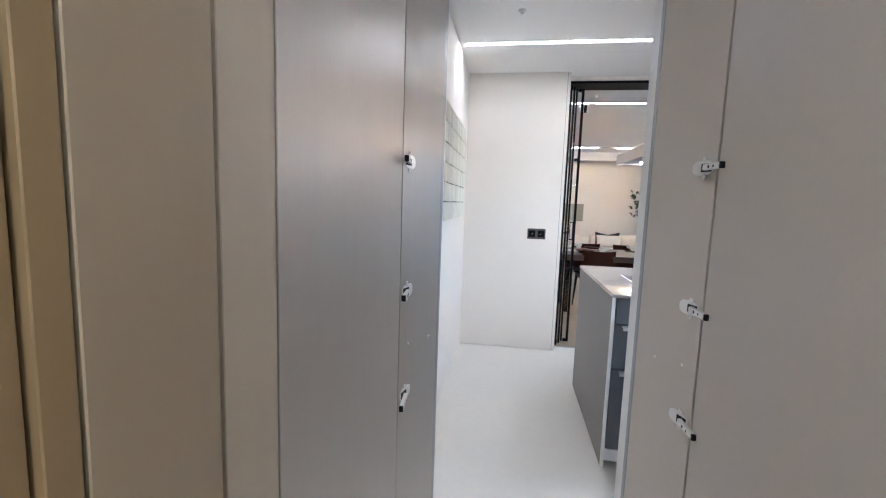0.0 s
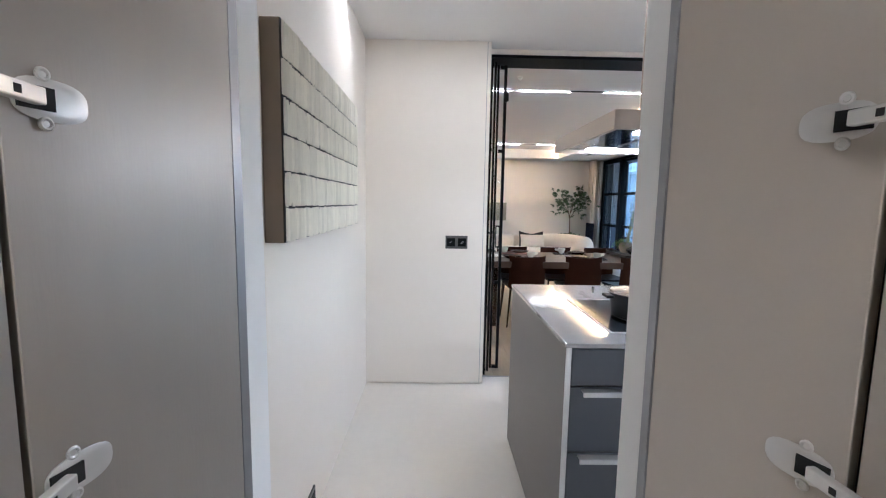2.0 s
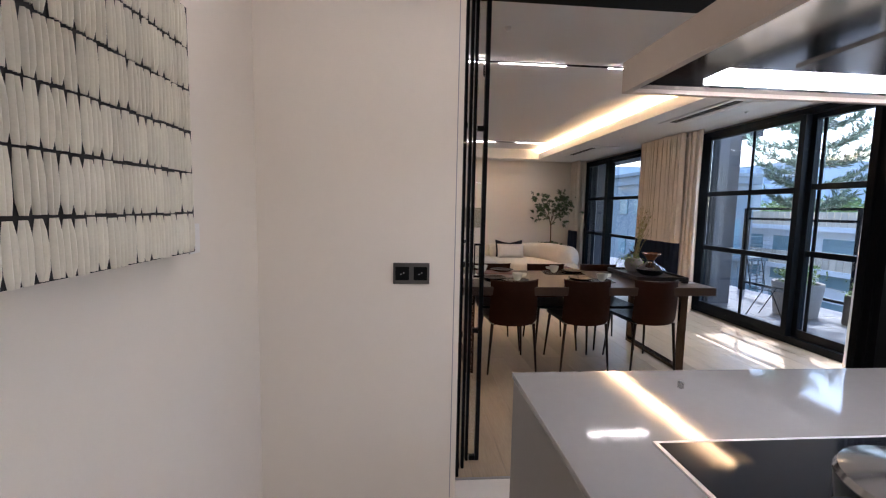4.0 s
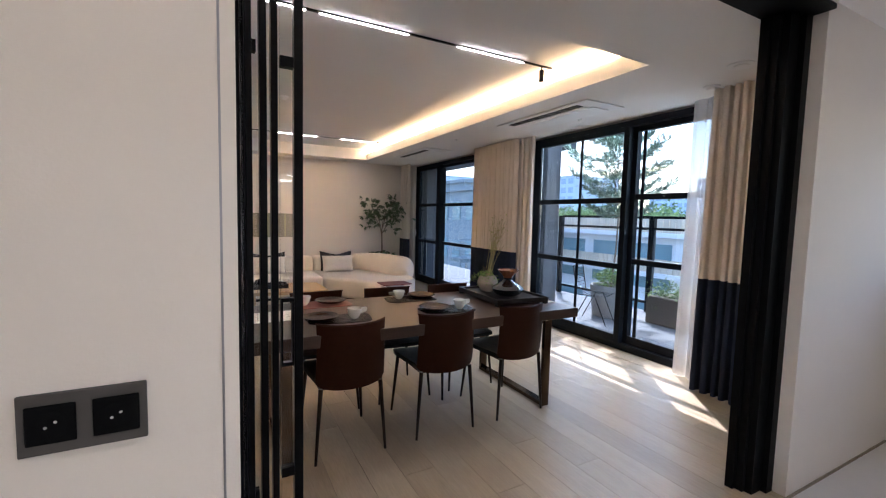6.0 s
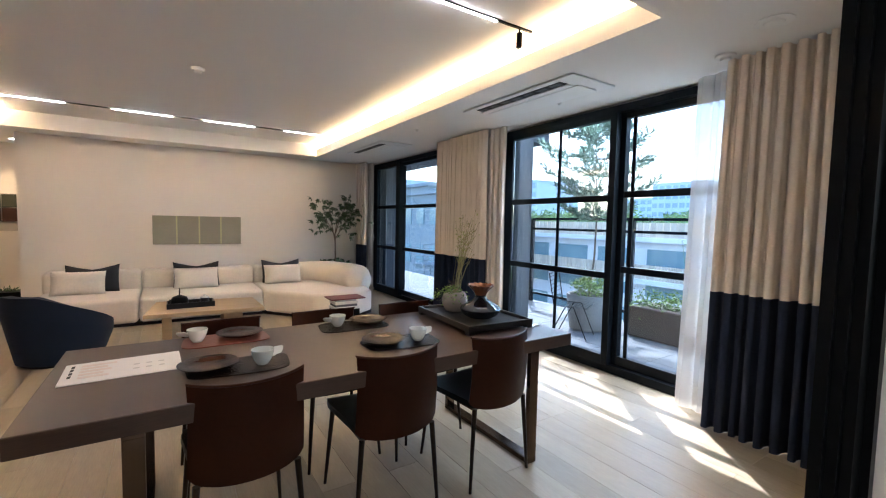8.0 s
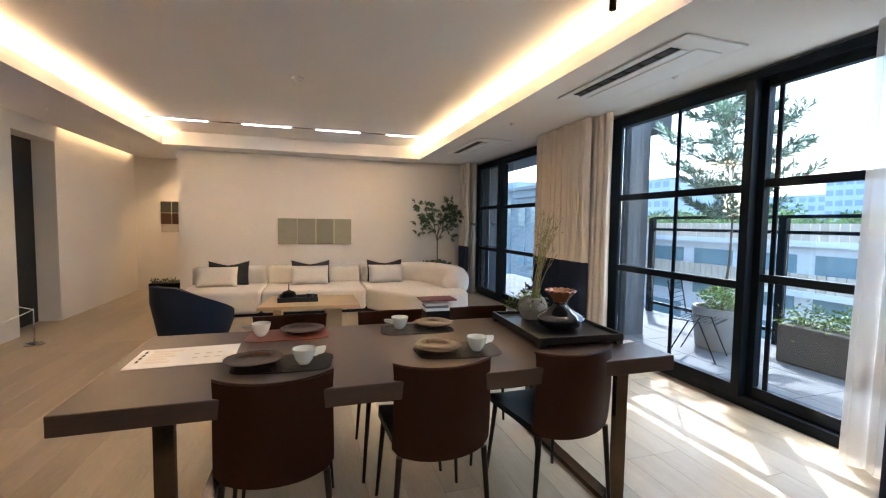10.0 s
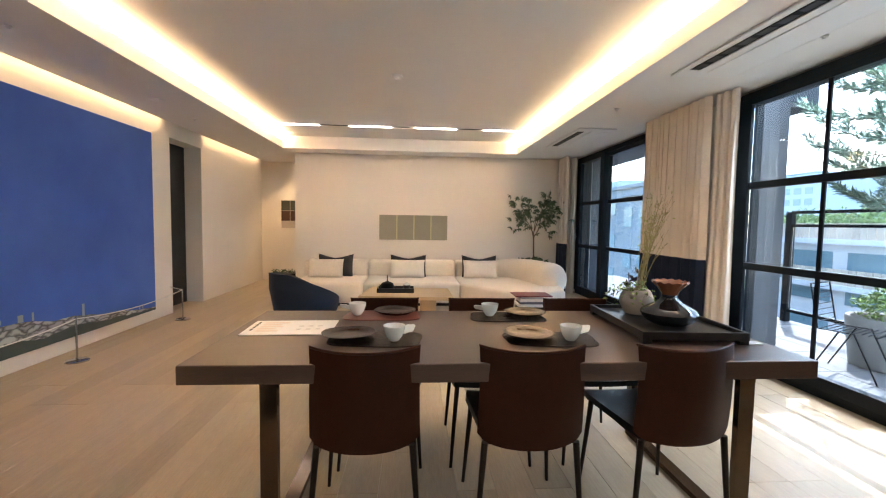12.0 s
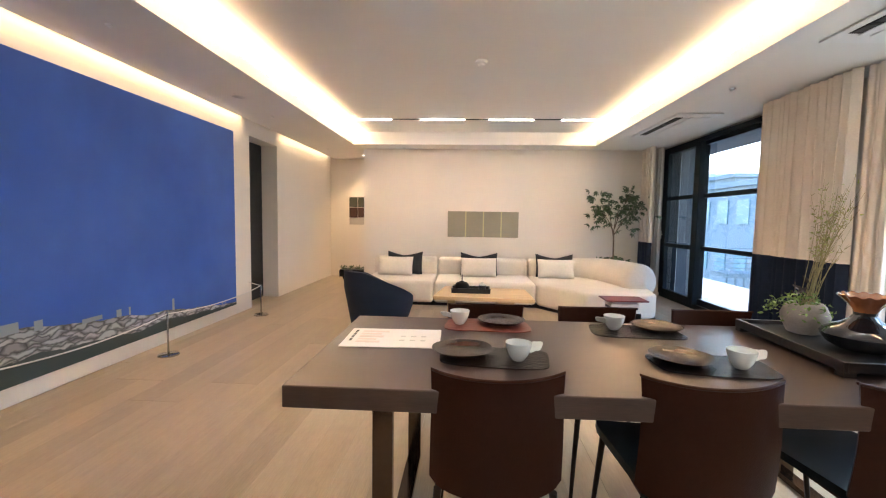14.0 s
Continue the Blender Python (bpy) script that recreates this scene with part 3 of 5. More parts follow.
def window(name, y0, y1, sashes, label):
    """A tall black window; a sash is (y from, y to, x of its glass, cross bars, thin bars, widths of its stiles)."""
    w = structure(name, boxes((WX - 0.03, y0, 0.0, WX + 0.20, y1, 0.075), (WX - 0.05, y0, 2.44, WX + 0.20, y1, 2.50),
                              (WX - 0.05, y0, 0.075, WX + 0.20, y0 + 0.07, 2.44), (WX - 0.05, y1 - 0.07, 0.075, WX + 0.20, y1, 2.44)), M_FRAME, label, "window")
    for a, b, x, bars, thin, wa, wb in sashes:
        part("sash_stile", block(x - 0.035, a, 0.075, x + 0.035, a + wa, 2.44, bevel=0.004), M_FRAME, w)
        part("sash_stile", block(x - 0.035, b - wb, 0.075, x + 0.035, b, 2.44, bevel=0.004), M_FRAME, w)
        part("sash_rail", block(x - 0.034, a + wa, 0.075, x + 0.034, b - wb, 0.165, bevel=0.003), M_FRAME, w)
        part("sash_rail", block(x - 0.034, a + wa, 2.385, x + 0.034, b - wb, 2.44, bevel=0.003), M_FRAME, w)
        for z in bars:
            part("cross_bar", block(x - 0.028, a + wa, z - 0.03, x + 0.028, b - wb, z + 0.03, bevel=0.003), M_FRAME, w)
        for y in thin:
            part("thin_bar", block(x - 0.018, y - 0.016, 0.165, x - 0.006, y + 0.016, 2.385), M_FRAME, w)
        gl = part("pane", block(x - 0.004, a + wa, 0.165, x + 0.004, b - wb, 2.385), M_PANE, w)
        gl.visible_shadow = False
    return w


window("window_1", W1[0], W1[1], ((5.852, 7.39, WX - 0.03, (1.655, 0.925), (6.53,), 0.068, 0.148), (4.29, 5.93, WX + 0.055, (1.69, 0.99), (5.735,), 0.075, 0.12)), "tall black-framed sliding window onto the terrace")
w2 = window("window_2", W2[0], W2[1], ((10.15, 11.26, WX - 0.05, (1.66, 0.905), (), 0.14, 0.158), (8.32, 10.30, WX + 0.03, (1.66, 0.905), (), 0.075, 0.13)), "tall black-framed window and terrace door")
part("door_handle", boxes((WX - 0.12, 11.19, 1.00, WX - 0.105, 11.21, 1.13), (WX - 0.105, 11.195, 1.06, WX - 0.085, 11.205, 1.075)), M_WHITE, w2, "white lever handle")

# ---- curtains ----


def folded(g, way, thick):
    """Runs along a line of cloth and back on its other side, so that the cloth has a thickness."""
    def h(u, v):
        p = g(min(1, 2 * u) if u <= 0.5 else 2 - 2 * u, v)
        k = thick if u > 0.5 else 0.0
        return (p[0] - way.x * k, p[1] - way.y * k, p[2])
    return h


def curtain(name, pts, folds, amp, z1, band, label, mats, flare=0.0, seed=1):
    """Pleated cloth hung along a line of points; below the band height it is of another colour."""
    c = thing(name, label, "curtain", "curtains at the tall windows")
    r = random.Random(seed)
    ph = [r.uniform(0, 6) for _ in range(4)]
    a, b = Vector(pts[0]), Vector(pts[1])
    d = (b - a)
    nrm = Vector((-d.y, d.x)).normalized()

    def f(z0, zt):
        def g(u, v):
            z = z0 + (zt - z0) * v
            k = 1 + flare * (1 - z / z1)
            s = u * folds * 2 * math.pi + 0.55 * math.sin(u * folds * 1.3 + ph[0]) + 0.3 * math.sin(u * folds * 2.9 + ph[1])
            pleat = 2 * abs(math.sin(s / 2)) ** 1.15 - 1.0
            off = amp * (pleat * (0.85 + 0.15 * math.sin(u * folds * 0.8 + ph[2])) + 0.25 * math.sin(s * 0.31 + ph[1])) * (0.85 + 0.3 * (1 - z / z1))
            off += 0.004 * math.sin(z * 2.4 + s * 0.2 + ph[2])
            along = a + d * ((u - 0.5) * k + 0.5 + 0.10 / folds * math.sin(2 * s + ph[3]))
            return (along.x + nrm.x * off, along.y + nrm.y * off, z)
        return g
    n = int(folds * 18)
    if band:
        part("upper_cloth", sheet(bmesh.new(), folded(f(band, z1), nrm, 0.003), 2 * n, 10, closed_u=True), mats[0], c, smooth=80)
        part("lower_band", sheet(bmesh.new(), folded(f(0.004, band), nrm, 0.004), 2 * n, 8, closed_u=True), mats[1], c, "dark navy lower band", smooth=80)
    else:
        part("cloth", sheet(bmesh.new(), folded(f(0.004, z1), nrm, 0.0015), 2 * n, 14, closed_u=True), mats[0], c, smooth=80)
    return c


LAB = "oatmeal linen curtain with a navy lower band"
curtain("curtain", ((4.14, 7.44), (4.15, 8.55)), 14, 0.052, 2.515, 0.955, LAB + ", between the windows", (M_CURT, M_CURTN), seed=3)
curtain("curtain", ((4.10, 4.00), (4.10, 4.83)), 11, 0.044, 2.515, 0.965, LAB + ", beside the sliding door", (M_CURT, M_CURTN), 0.08, seed=7)
curtain("curtain", ((4.12, 11.04), (4.11, 11.53)), 5, 0.036, 2.515, 0.93, LAB + ", in the room corner", (M_CURT, M_CURTN), seed=9)
curtain("sheer_curtain", ((4.30, 4.30), (4.30, 5.10)), 7, 0.035, 2.515, 0, "thin white sheer curtain drawn aside", (M_SHEER,), 0.12, seed=11)
curtain("sheer_curtain", ((4.21, 7.17), (4.21, 7.44)), 3, 0.030, 2.515, 0, "pale inner curtain gathered at the window", (material("pale_grey_linen", (0.74, 0.67, 0.59), 0.9, vary=0.03, bump=0.2, bump_scale=300),), 0.0, seed=12)
curtain("sheer_curtain", ((4.29, 11.14), (4.29, 11.42)), 3, 0.025, 2.515, 0, "pale inner curtain gathered at the window", (bpy.data.materials["pale_grey_linen"],), 0.0, seed=13)

# ---- ceiling fixtures ----


def cassette(y0, y1):
    c = thing("air_conditioner", "white ceiling cassette air conditioner with a dark outlet slot", "air conditioner", "ceiling air conditioners", at=(0, 0, SOFFIT))
    bm = bmesh.new()
    box(bm, 3.46, y0, -0.016, 3.97, y1, 0, 0.012)
    part("panel", bm, M_WHITE, c)
    part("intake", block(3.68, y0 + 0.13, -0.024, 3.90, y1 - 0.13, -0.014, bevel=0.006), M_WHITE, c)
    part("slot", block(3.515, y0 + 0.17, -0.019, 3.60, y1 - 0.17, -0.0155), M_DARKGAP, c)
    for k in range(7):
        y = y0 + 0.17 + (y1 - y0 - 0.34) * (k + 0.5) / 7
        part("louvre", block(3.525, y - 0.055, -0.022, 3.585, y + 0.055, -0.0185), material("dark_louvre", (0.05, 0.05, 0.05), 0.5) if k == 0 and y0 < 6 else bpy.data.materials["dark_louvre"], c)
    part("flap", block(3.585, y0 + 0.16, -0.030, 3.655, y1 - 0.16, -0.022, bevel=0.003), M_WHITE, c)
    return c


cassette(5.58, 6.98)
cassette(8.92, 10.30)


def track(name, y, x0, x1, bars, label):
    t = thing(name, label, "track light", at=(0, y, UPPER))
    part("rail", block(x0, -0.010, -0.012, x1, 0.010, 0, bevel=0.001), M_BLACK, t)
    for a, b in bars:
        part("light_bar", block(a, -0.008, -0.017, b, 0.008, -0.012), M_LED, t, "white linear light bar")
    return t


track("track_light", 10.16, -0.85, 3.12, ((-0.71, -0.07), (0.37, 1.01), (1.37, 2.01), (2.42, 3.05)), "thin black ceiling track with four white light bars")
track("track_light", 5.63, -0.85, 3.08, ((-0.55, 0.08), (0.40, 1.02), (1.11, 1.73), (2.14, 2.77)), "thin black ceiling track with white light bars and spots")


def spot(x, y):
    s = thing("spotlight", "small black cylinder spotlight on the ceiling track", "spotlight", at=(x, y, UPPER - 0.012))
    bm = bmesh.new()
    tube(bm, [(0, 0, 0), (0, 0, -0.03)], 0.006, 8)
    part("stem", bm, M_BLACK, s)
    bm = bmesh.new()
    lathe(bm, [(0.019, -0.125), (0.021, -0.122), (0.021, -0.03), (0.017, -0.028)], 20)
    part("barrel", bm, M_BLACK, s, smooth=True)
    return s


spot(2.97, 5.63)
spot(0.98, 5.63)


def ceiling_disc(name, x, y, z, r, h, label, category, group="", mat=None):
    t = thing(name, label, category, group, at=(x, y, z))
    bm = bmesh.new()
    lathe(bm, [(r, 0), (r, -h * 0.35), (r * 0.86, -h * 0.5)], 28)
    part("base", bm, mat or M_WHITE, t, smooth=True)
    bm = bmesh.new()
    lathe(bm, [(r * 0.55, -h * 0.5), (r * 0.5, -h * 0.9), (r * 0.3, -h)], 24)
    part("cap", bm, M_WHITE, t, smooth=True)


ceiling_disc("smoke_detector", 1.184, 7.88, UPPER, 0.055, 0.05, "round white smoke detector on the ceiling", "smoke detector")
ceiling_disc("ceiling_speaker", 3.72, 4.43, SOFFIT, 0.09, 0.012, "flat white round cover on the ceiling", "ceiling cover")
ceiling_disc("ceiling_speaker", 4.02, 4.80, SOFFIT, 0.06, 0.035, "small round white detector on the ceiling", "detector")
ceiling_disc("ceiling_speaker", -1.37, 8.31, SOFFIT, 0.07, 0.015, "flat white round cover on the ceiling", "ceiling cover")
for x, y in ((3.515, 8.02), (-1.40, 9.15), (-1.317, 6.61), (4.0, 6.19), (-1.5, 11.6), (-0.068, 11.45), (0.078, 2.327), (0.9, 4.4)):
    ceiling_disc("sprinkler", x, y, SOFFIT, 0.022, 0.025, "tiny round sprinkler head in the ceiling", "sprinkler", "ceiling sprinklers", M_HINGE)

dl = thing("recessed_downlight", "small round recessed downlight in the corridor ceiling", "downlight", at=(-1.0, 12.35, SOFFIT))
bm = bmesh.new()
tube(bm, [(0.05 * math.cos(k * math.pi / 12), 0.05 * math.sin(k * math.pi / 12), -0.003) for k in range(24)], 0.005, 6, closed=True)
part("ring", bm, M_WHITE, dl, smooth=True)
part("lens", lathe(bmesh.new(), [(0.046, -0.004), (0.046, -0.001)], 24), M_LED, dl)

# dark door in the recess of the painting wall
dr = structure("door_1", block(PWX - 0.30, 9.40, 0.0, PWX - 0.255, 10.42, 2.42), material("black_stained_oak", (0.014, 0.012, 0.011), 0.45, vary=0.15, fine=0.1, stretch=(6, 6, 0.4), bump=0.08), "black wooden door in a deep recess", "door")
bm = bmesh.new()
tube(bm, [(PWX - 0.255, 9.62, 1.02), (PWX - 0.21, 9.62, 1.02), (PWX - 0.21, 9.74, 1.02)], 0.008, 8)
part("door_handle", bm, M_BLACK, dr, smooth=True)


# ---- dining table and chairs ----
TX0, TX1, TY0, TY1, TH = 0.518, 2.968, 5.087, 6.045, 0.75
tab = thing("dining_table", "long smoked-oak dining table on bronze sled frames", "dining table")
part("tabletop", block(TX0, TY0, TH - 0.072, TX1, TY1, TH, bevel=0.004), M_TABLE, tab)
for x in (0.795, 2.675):
    leg = part("floor_rail", block(x, 5.125, 0.0, x + 0.065, 6.005, 0.028), M_BRONZE, tab)
    part("top_rail", block(x, 5.125, TH - 0.10, x + 0.065, 6.005, TH - 0.0725), M_BRONZE, leg)
    for y in (5.125, 5.975):
        part("leg", block(x, y, 0.028, x + 0.065, y + 0.030, TH - 0.10, bevel=0.002), M_BRONZE, leg)


M_LEG = material("dark_bronze_tube", (0.022, 0.015, 0.011), 0.32, metal=0.4, vary=0.06, ior=1.3)


def dining_chair():
    c = thing("dining_chair", "chocolate leather dining chair with thin dark legs", "chair", "chairs round the dining table")

    def back(u, v):
        s = u * 2 - 1
        zb = 0.424 + 0.022 * abs(s) ** 3 + 0.020 * abs(s) ** 12
        zt = 0.800 + 0.010 * abs(s) ** 2.5 + 0.002 * abs(s) ** 9
        z = zb + (zt - zb) * v
        w = 0.206 - 0.006 * v + 0.005 * max(0, v - 0.8) * 5
        y = -0.262 + 0.062 * s * s - 0.012 * math.sin(math.pi * v) - 0.010 * v
        return (s * w, y, z)
    part("backrest", sheet(bmesh.new(), back, 22, 14, 0.012), M_LEATHER, c, smooth=60)

    def seam(u, v):
        p = Vector(back(u, 1))
        a = v * 2 * math.pi
        return (p.x, p.y + 0.004 + 0.008 * math.cos(a), p.z + 0.005 * math.sin(a))
    part("top_edge", sheet(bmesh.new(), seam, 22, 8), M_LEATHER, c, smooth=60)

    def seat(u, v):
        s, t = u * 2 - 1, v
        y = -0.200 + 0.440 * t
        w = 0.176 + 0.040 * t - 0.02 * max(0, t - 0.85) * 6 * abs(s)
        z = 0.462 - 0.016 * (1 - s * s) * (1 - t * 0.6) - 0.018 * max(0, t - 0.8) * 5 * max(0, t - 0.8)
        return (s * w, y, z)
    part("seat", sheet(bmesh.new(), seat, 14, 14, 0.028), M_NAVYSEAT, c, "black leather seat", smooth=60)

    def apron(u, v):
        a = u * 2 - 1
        return (0.182 * a, -0.205 + 0.42 * v, 0.432 - 0.004 * (1 - a * a))
    part("seat_shell", sheet(bmesh.new(), apron, 8, 8, 0.008), M_LEATHER, c, smooth=60)
    for sx in (-1, 1):
        for y0, y1 in ((-0.215, -0.232), (0.195, 0.232)):
            bm = bmesh.new()
            tube(bm, [(sx * 0.178, y0, 0.436), (sx * 0.196, (y0 + y1) / 2, 0.2), (sx * 0.210, y1, 0.0)], 0.0135, 10, r_end=0.008)
            part("leg", bm, M_LEG, c, smooth=True)
    return c


ch = dining_chair()
ch.matrix_basis = pose(1.182, 5.318, 0, 0, 0, 1)
copy_thing(ch, pose(1.822, 5.318, 0, 0, 0, -1))
copy_thing(ch, pose(2.425, 5.325, 0, 0, 0, 3))
for x, r in ((1.195, 181), (1.78, 179), (2.375, 180)):
    copy_thing(ch, pose(x, 5.905, 0, 0, 0, r))

# ---- things on the dining table ----
M_CUP = material("celadon_porcelain", (0.74, 0.76, 0.70), 0.25, vary=0.02, coat=0.3)
M_PLATE = material("dark_lacquered_wood", (0.040, 0.020, 0.013), 0.27, vary=0.25, scale=12, fine=0.15, bump=0.06, bump_scale=45, ior=1.28)
M_MATD = material("embossed_dark_leather", (0.016, 0.011, 0.010), 0.24, vary=0.15, bump=0.9, bump_scale=70, ior=1.28)
M_MATR = material("rust_red_lacquer", (0.20, 0.045, 0.025), 0.28, vary=0.12, scale=6, bump=0.15, bump_scale=40)
CUPS = "cups on the dining table"


def cup(x, y, rz, z=TH + 0.008):
    c = thing("tea_cup", "pale celadon cup with a flat leaf-shaped handle", "cup", CUPS, at=(x, y, z), rz=rz)
    bm = bmesh.new()
    lathe(bm, [(0.016, 0), (0.022, 0.002), (0.036, 0.022), (0.0455, 0.050), (0.0485, 0.068), (0.0465, 0.068), (0.043, 0.05), (0.033, 0.024), (0.012, 0.008)], 32)
    part("bowl", bm, M_CUP, c, smooth=True)
    bm = bmesh.new()

    def leaf(u, v):
        a = 2 * math.pi * u
        r = 0.001 + v * (0.023 + 0.004 * math.cos(2 * a) + 0.002 * math.sin(5 * a))
        return (0.060 + r * math.cos(a) * 1.2, r * math.sin(a) * 0.7, 0.050 + 0.3 * r * math.cos(a) + 0.65 * r * math.sin(a))
    sheet(bm, leaf, 24, 4, 0.004)
    part("handle", bm, M_CUP, c, smooth=True)
    return c


def plate(x, y, rz, r=0.116):
    bm = bmesh.new()

    def rim(a, rr, z):
        k = rr / r
        return rr * (1 + 0.02 * math.cos(2 * a + 0.4) + (0.018 * math.sin(5 * a) * max(0, math.cos(a)) + 0.012 * math.sin(17 * a + 1) * max(0, math.cos(a))) * k ** 4), 0.0015 * k ** 4 * math.sin(3 * a)
    lathe(bm, [(r * 0.45, 0), (r * 0.75, 0.006), (r * 0.97, 0.020), (r, 0.023), (r * 0.96, 0.024), (r * 0.72, 0.012), (r * 0.3, 0.009), (0.004, 0.0085)], 64, wobble=rim)
    return single("plate", bm, M_PLATE, "dark brown lacquered plate with an uneven rim on a placemat", "plate", "plates on the dining table", smooth=True, at=(x, y, TH + 0.007), rz=rz)


def placemat(x, y, rz, mat, label):
    bm = bmesh.new()

    def f(u, v):
        a = 2 * math.pi * u
        e = 5.0
        c, s = math.cos(a), math.sin(a)
        k = (abs(c) ** e + abs(s) ** e) ** (-1 / e)
        r = v * k * (1 + 0.02 * math.cos(a + 0.6) + 0.025 * math.sin(3 * a))
        return (0.205 * r * c, 0.118 * r * s * (1 + 0.05 * c), 0.0045)
    sheet(bm, f, 48, 4, 0.004)
    return single("placemat", bm, mat, label, "placemat", "placemats on the dining table", smooth=30, at=(x, y, TH + 0.0005), rz=rz)


placemat(1.19, 5.42, -3, M_MATD, "dark embossed leather placemat under a plate and cup")
placemat(1.98, 5.41, -3, M_MATD, "dark embossed leather placemat under a plate and cup")
placemat(1.195, 5.90, 178, M_MATR, "rust-red lacquered placemat under a plate and cup")
placemat(1.89, 5.86, 176, M_MATD, "dark embossed leather placemat under a plate and cup")
plate(1.075, 5.44, 20)
plate(1.89, 5.435, 70)
plate(1.26, 5.935, 200)
plate(2.0, 5.90, 160)
cup(1.28, 5.375, 12)
cup(2.065, 5.37, 5)
cup(1.055, 5.89, 188)
cup(1.79, 5.87, 188)

pap = thing("printed_sheet", "white printed sheet with small drawings lying on the table", "paper", at=(0.772, 5.638, TH + 0.0008), rz=2)
part("paper", block(-0.205, -0.14, 0, 0.205, 0.14, 0.0025), material("white_card", (0.84, 0.82, 0.79), 0.7, vary=0.01), pap)
M_INK = material("grey_print", (0.62, 0.60, 0.58), 0.7, vary=0.02)
M_INKD = material("black_print", (0.05, 0.05, 0.05), 0.7, vary=0.02)
M_INKP = material("pink_print", (0.80, 0.70, 0.64), 0.7, vary=0.02)
for k in range(4):
    part("heading_bar", block(-0.183, 0.075 - k * 0.045, 0.0025, -0.172, 0.107 - k * 0.045, 0.0031), M_INKD, pap)
for k, (a, b) in enumerate(((-0.15, -0.03), (-0.15, -0.06), (-0.15, -0.045), (-0.15, -0.07), (-0.15, -0.05))):
    part("printed_patch", block(a, 0.08 - k * 0.04, 0.0025, b, 0.103 - k * 0.04, 0.0031), M_INKP, pap)
for i in range(3):
    for j in range(2):
        part("printed_mark", block(0.03 + i * 0.045, 0.01 - j * 0.06, 0.0025, 0.052 + i * 0.045, 0.025 - j * 0.06, 0.0031), M_INK, pap)
single("name_card", block(-0.045, -0.02, 0, 0.045, 0.02, 0.006, bevel=0.002), material("white_acrylic", (0.8, 0.8, 0.8), 0.2, vary=0.0), "small white card on the table edge", "card", at=(2.885, 5.33, TH), rz=4)

tr = thing("serving_tray", "black wooden footed tray holding a vase and a pot", "tray", at=(2.635, 5.64, TH), rz=-3)
M_TRAY = material("black_lacquered_wood", (0.014, 0.013, 0.013), 0.35, vary=0.12, fine=0.1, stretch=(6, 0.6, 1), bump=0.06)
part("base", block(-0.225, -0.31, 0.024, 0.225, 0.31, 0.036), M_TRAY, tr)
for b in ((-0.24, -0.325, 0.018, -0.225, 0.325, 0.055), (0.225, -0.325, 0.018, 0.24, 0.325, 0.055), (-0.225, -0.325, 0.018, 0.225, -0.31, 0.055), (-0.225, 0.31, 0.018, 0.225, 0.325, 0.055)):
    part("rim", block(*b, bevel=0.002), M_TRAY, tr)
for sx in (-1, 1):
    for sy in (-1, 1):
        part("foot", block(sx * 0.218 - 0.02, sy * 0.303 - 0.02, 0, sx * 0.218 + 0.02, sy * 0.303 + 0.02, 0.019), M_TRAY, tr)
TZ = TH + 0.0365
va = thing("glass_vase", "dark mirrored glass vase with a ruffled amber top, on the tray", "vase", at=(2.635, 5.555, TZ))
bm = bmesh.new()
lathe(bm, [(0.055, 0), (0.078, 0.004), (0.112, 0.024), (0.130, 0.050), (0.132, 0.060), (0.124, 0.074), (0.098, 0.090), (0.068, 0.106), (0.046, 0.122), (0.035, 0.138), (0.037, 0.150)], 48)
part("lower_bulb", bm, material("smoky_mirrored_glass", (0.010, 0.012, 0.016), 0.03, vary=0.05, ior=1.95), va, smooth=True)
bm = bmesh.new()
lathe(bm, [(0.036, 0.148), (0.040, 0.160), (0.056, 0.182), (0.076, 0.204), (0.084, 0.213), (0.080, 0.217), (0.066, 0.205), (0.04, 0.172)], 72,
      wobble=lambda a, r, z: (r * (1 + 0.035 * abs(math.sin(7 * a)) * min(1, max(0, (z - 0.17) / 0.04))), 0.003 * math.sin(14 * a + 1) * min(1, max(0, (z - 0.17) / 0.04))))
part("ruffled_top", bm, material("amber_brown_glass", (0.22, 0.075, 0.03), 0.12, vary=0.15, scale=14, coat=0.5), va, "amber-brown ruffled top", smooth=True)

pp = thing("potted_arrangement", "round stone-grey pot with grasses and small leaves, on the tray", "flower pot", at=(2.60, 5.80, TZ))
bm = bmesh.new()
lathe(bm, [(0.045, 0), (0.062, 0.006), (0.088, 0.06), (0.090, 0.085), (0.074, 0.125), (0.060, 0.138), (0.052, 0.136), (0.055, 0.11)], 36)
part("pot", bm, material("stone_grey_ceramic", (0.33, 0.29, 0.25), 0.75, vary=0.1, scale=10, fine=0.08, bump=0.2, bump_scale=70), pp, smooth=True)
M_GRASS = material("dry_straw_grass", (0.36, 0.31, 0.15), 0.8, vary=0.15, per_island=0.2)
M_SPRIG = material("fresh_green_leaf", (0.17, 0.27, 0.06), 0.5, vary=0.15, per_island=0.35)
M_DARKLEAF = material("dark_plum_leaf", (0.035, 0.022, 0.02), 0.4, vary=0.2)
rnd = random.Random(21)
bm = bmesh.new()
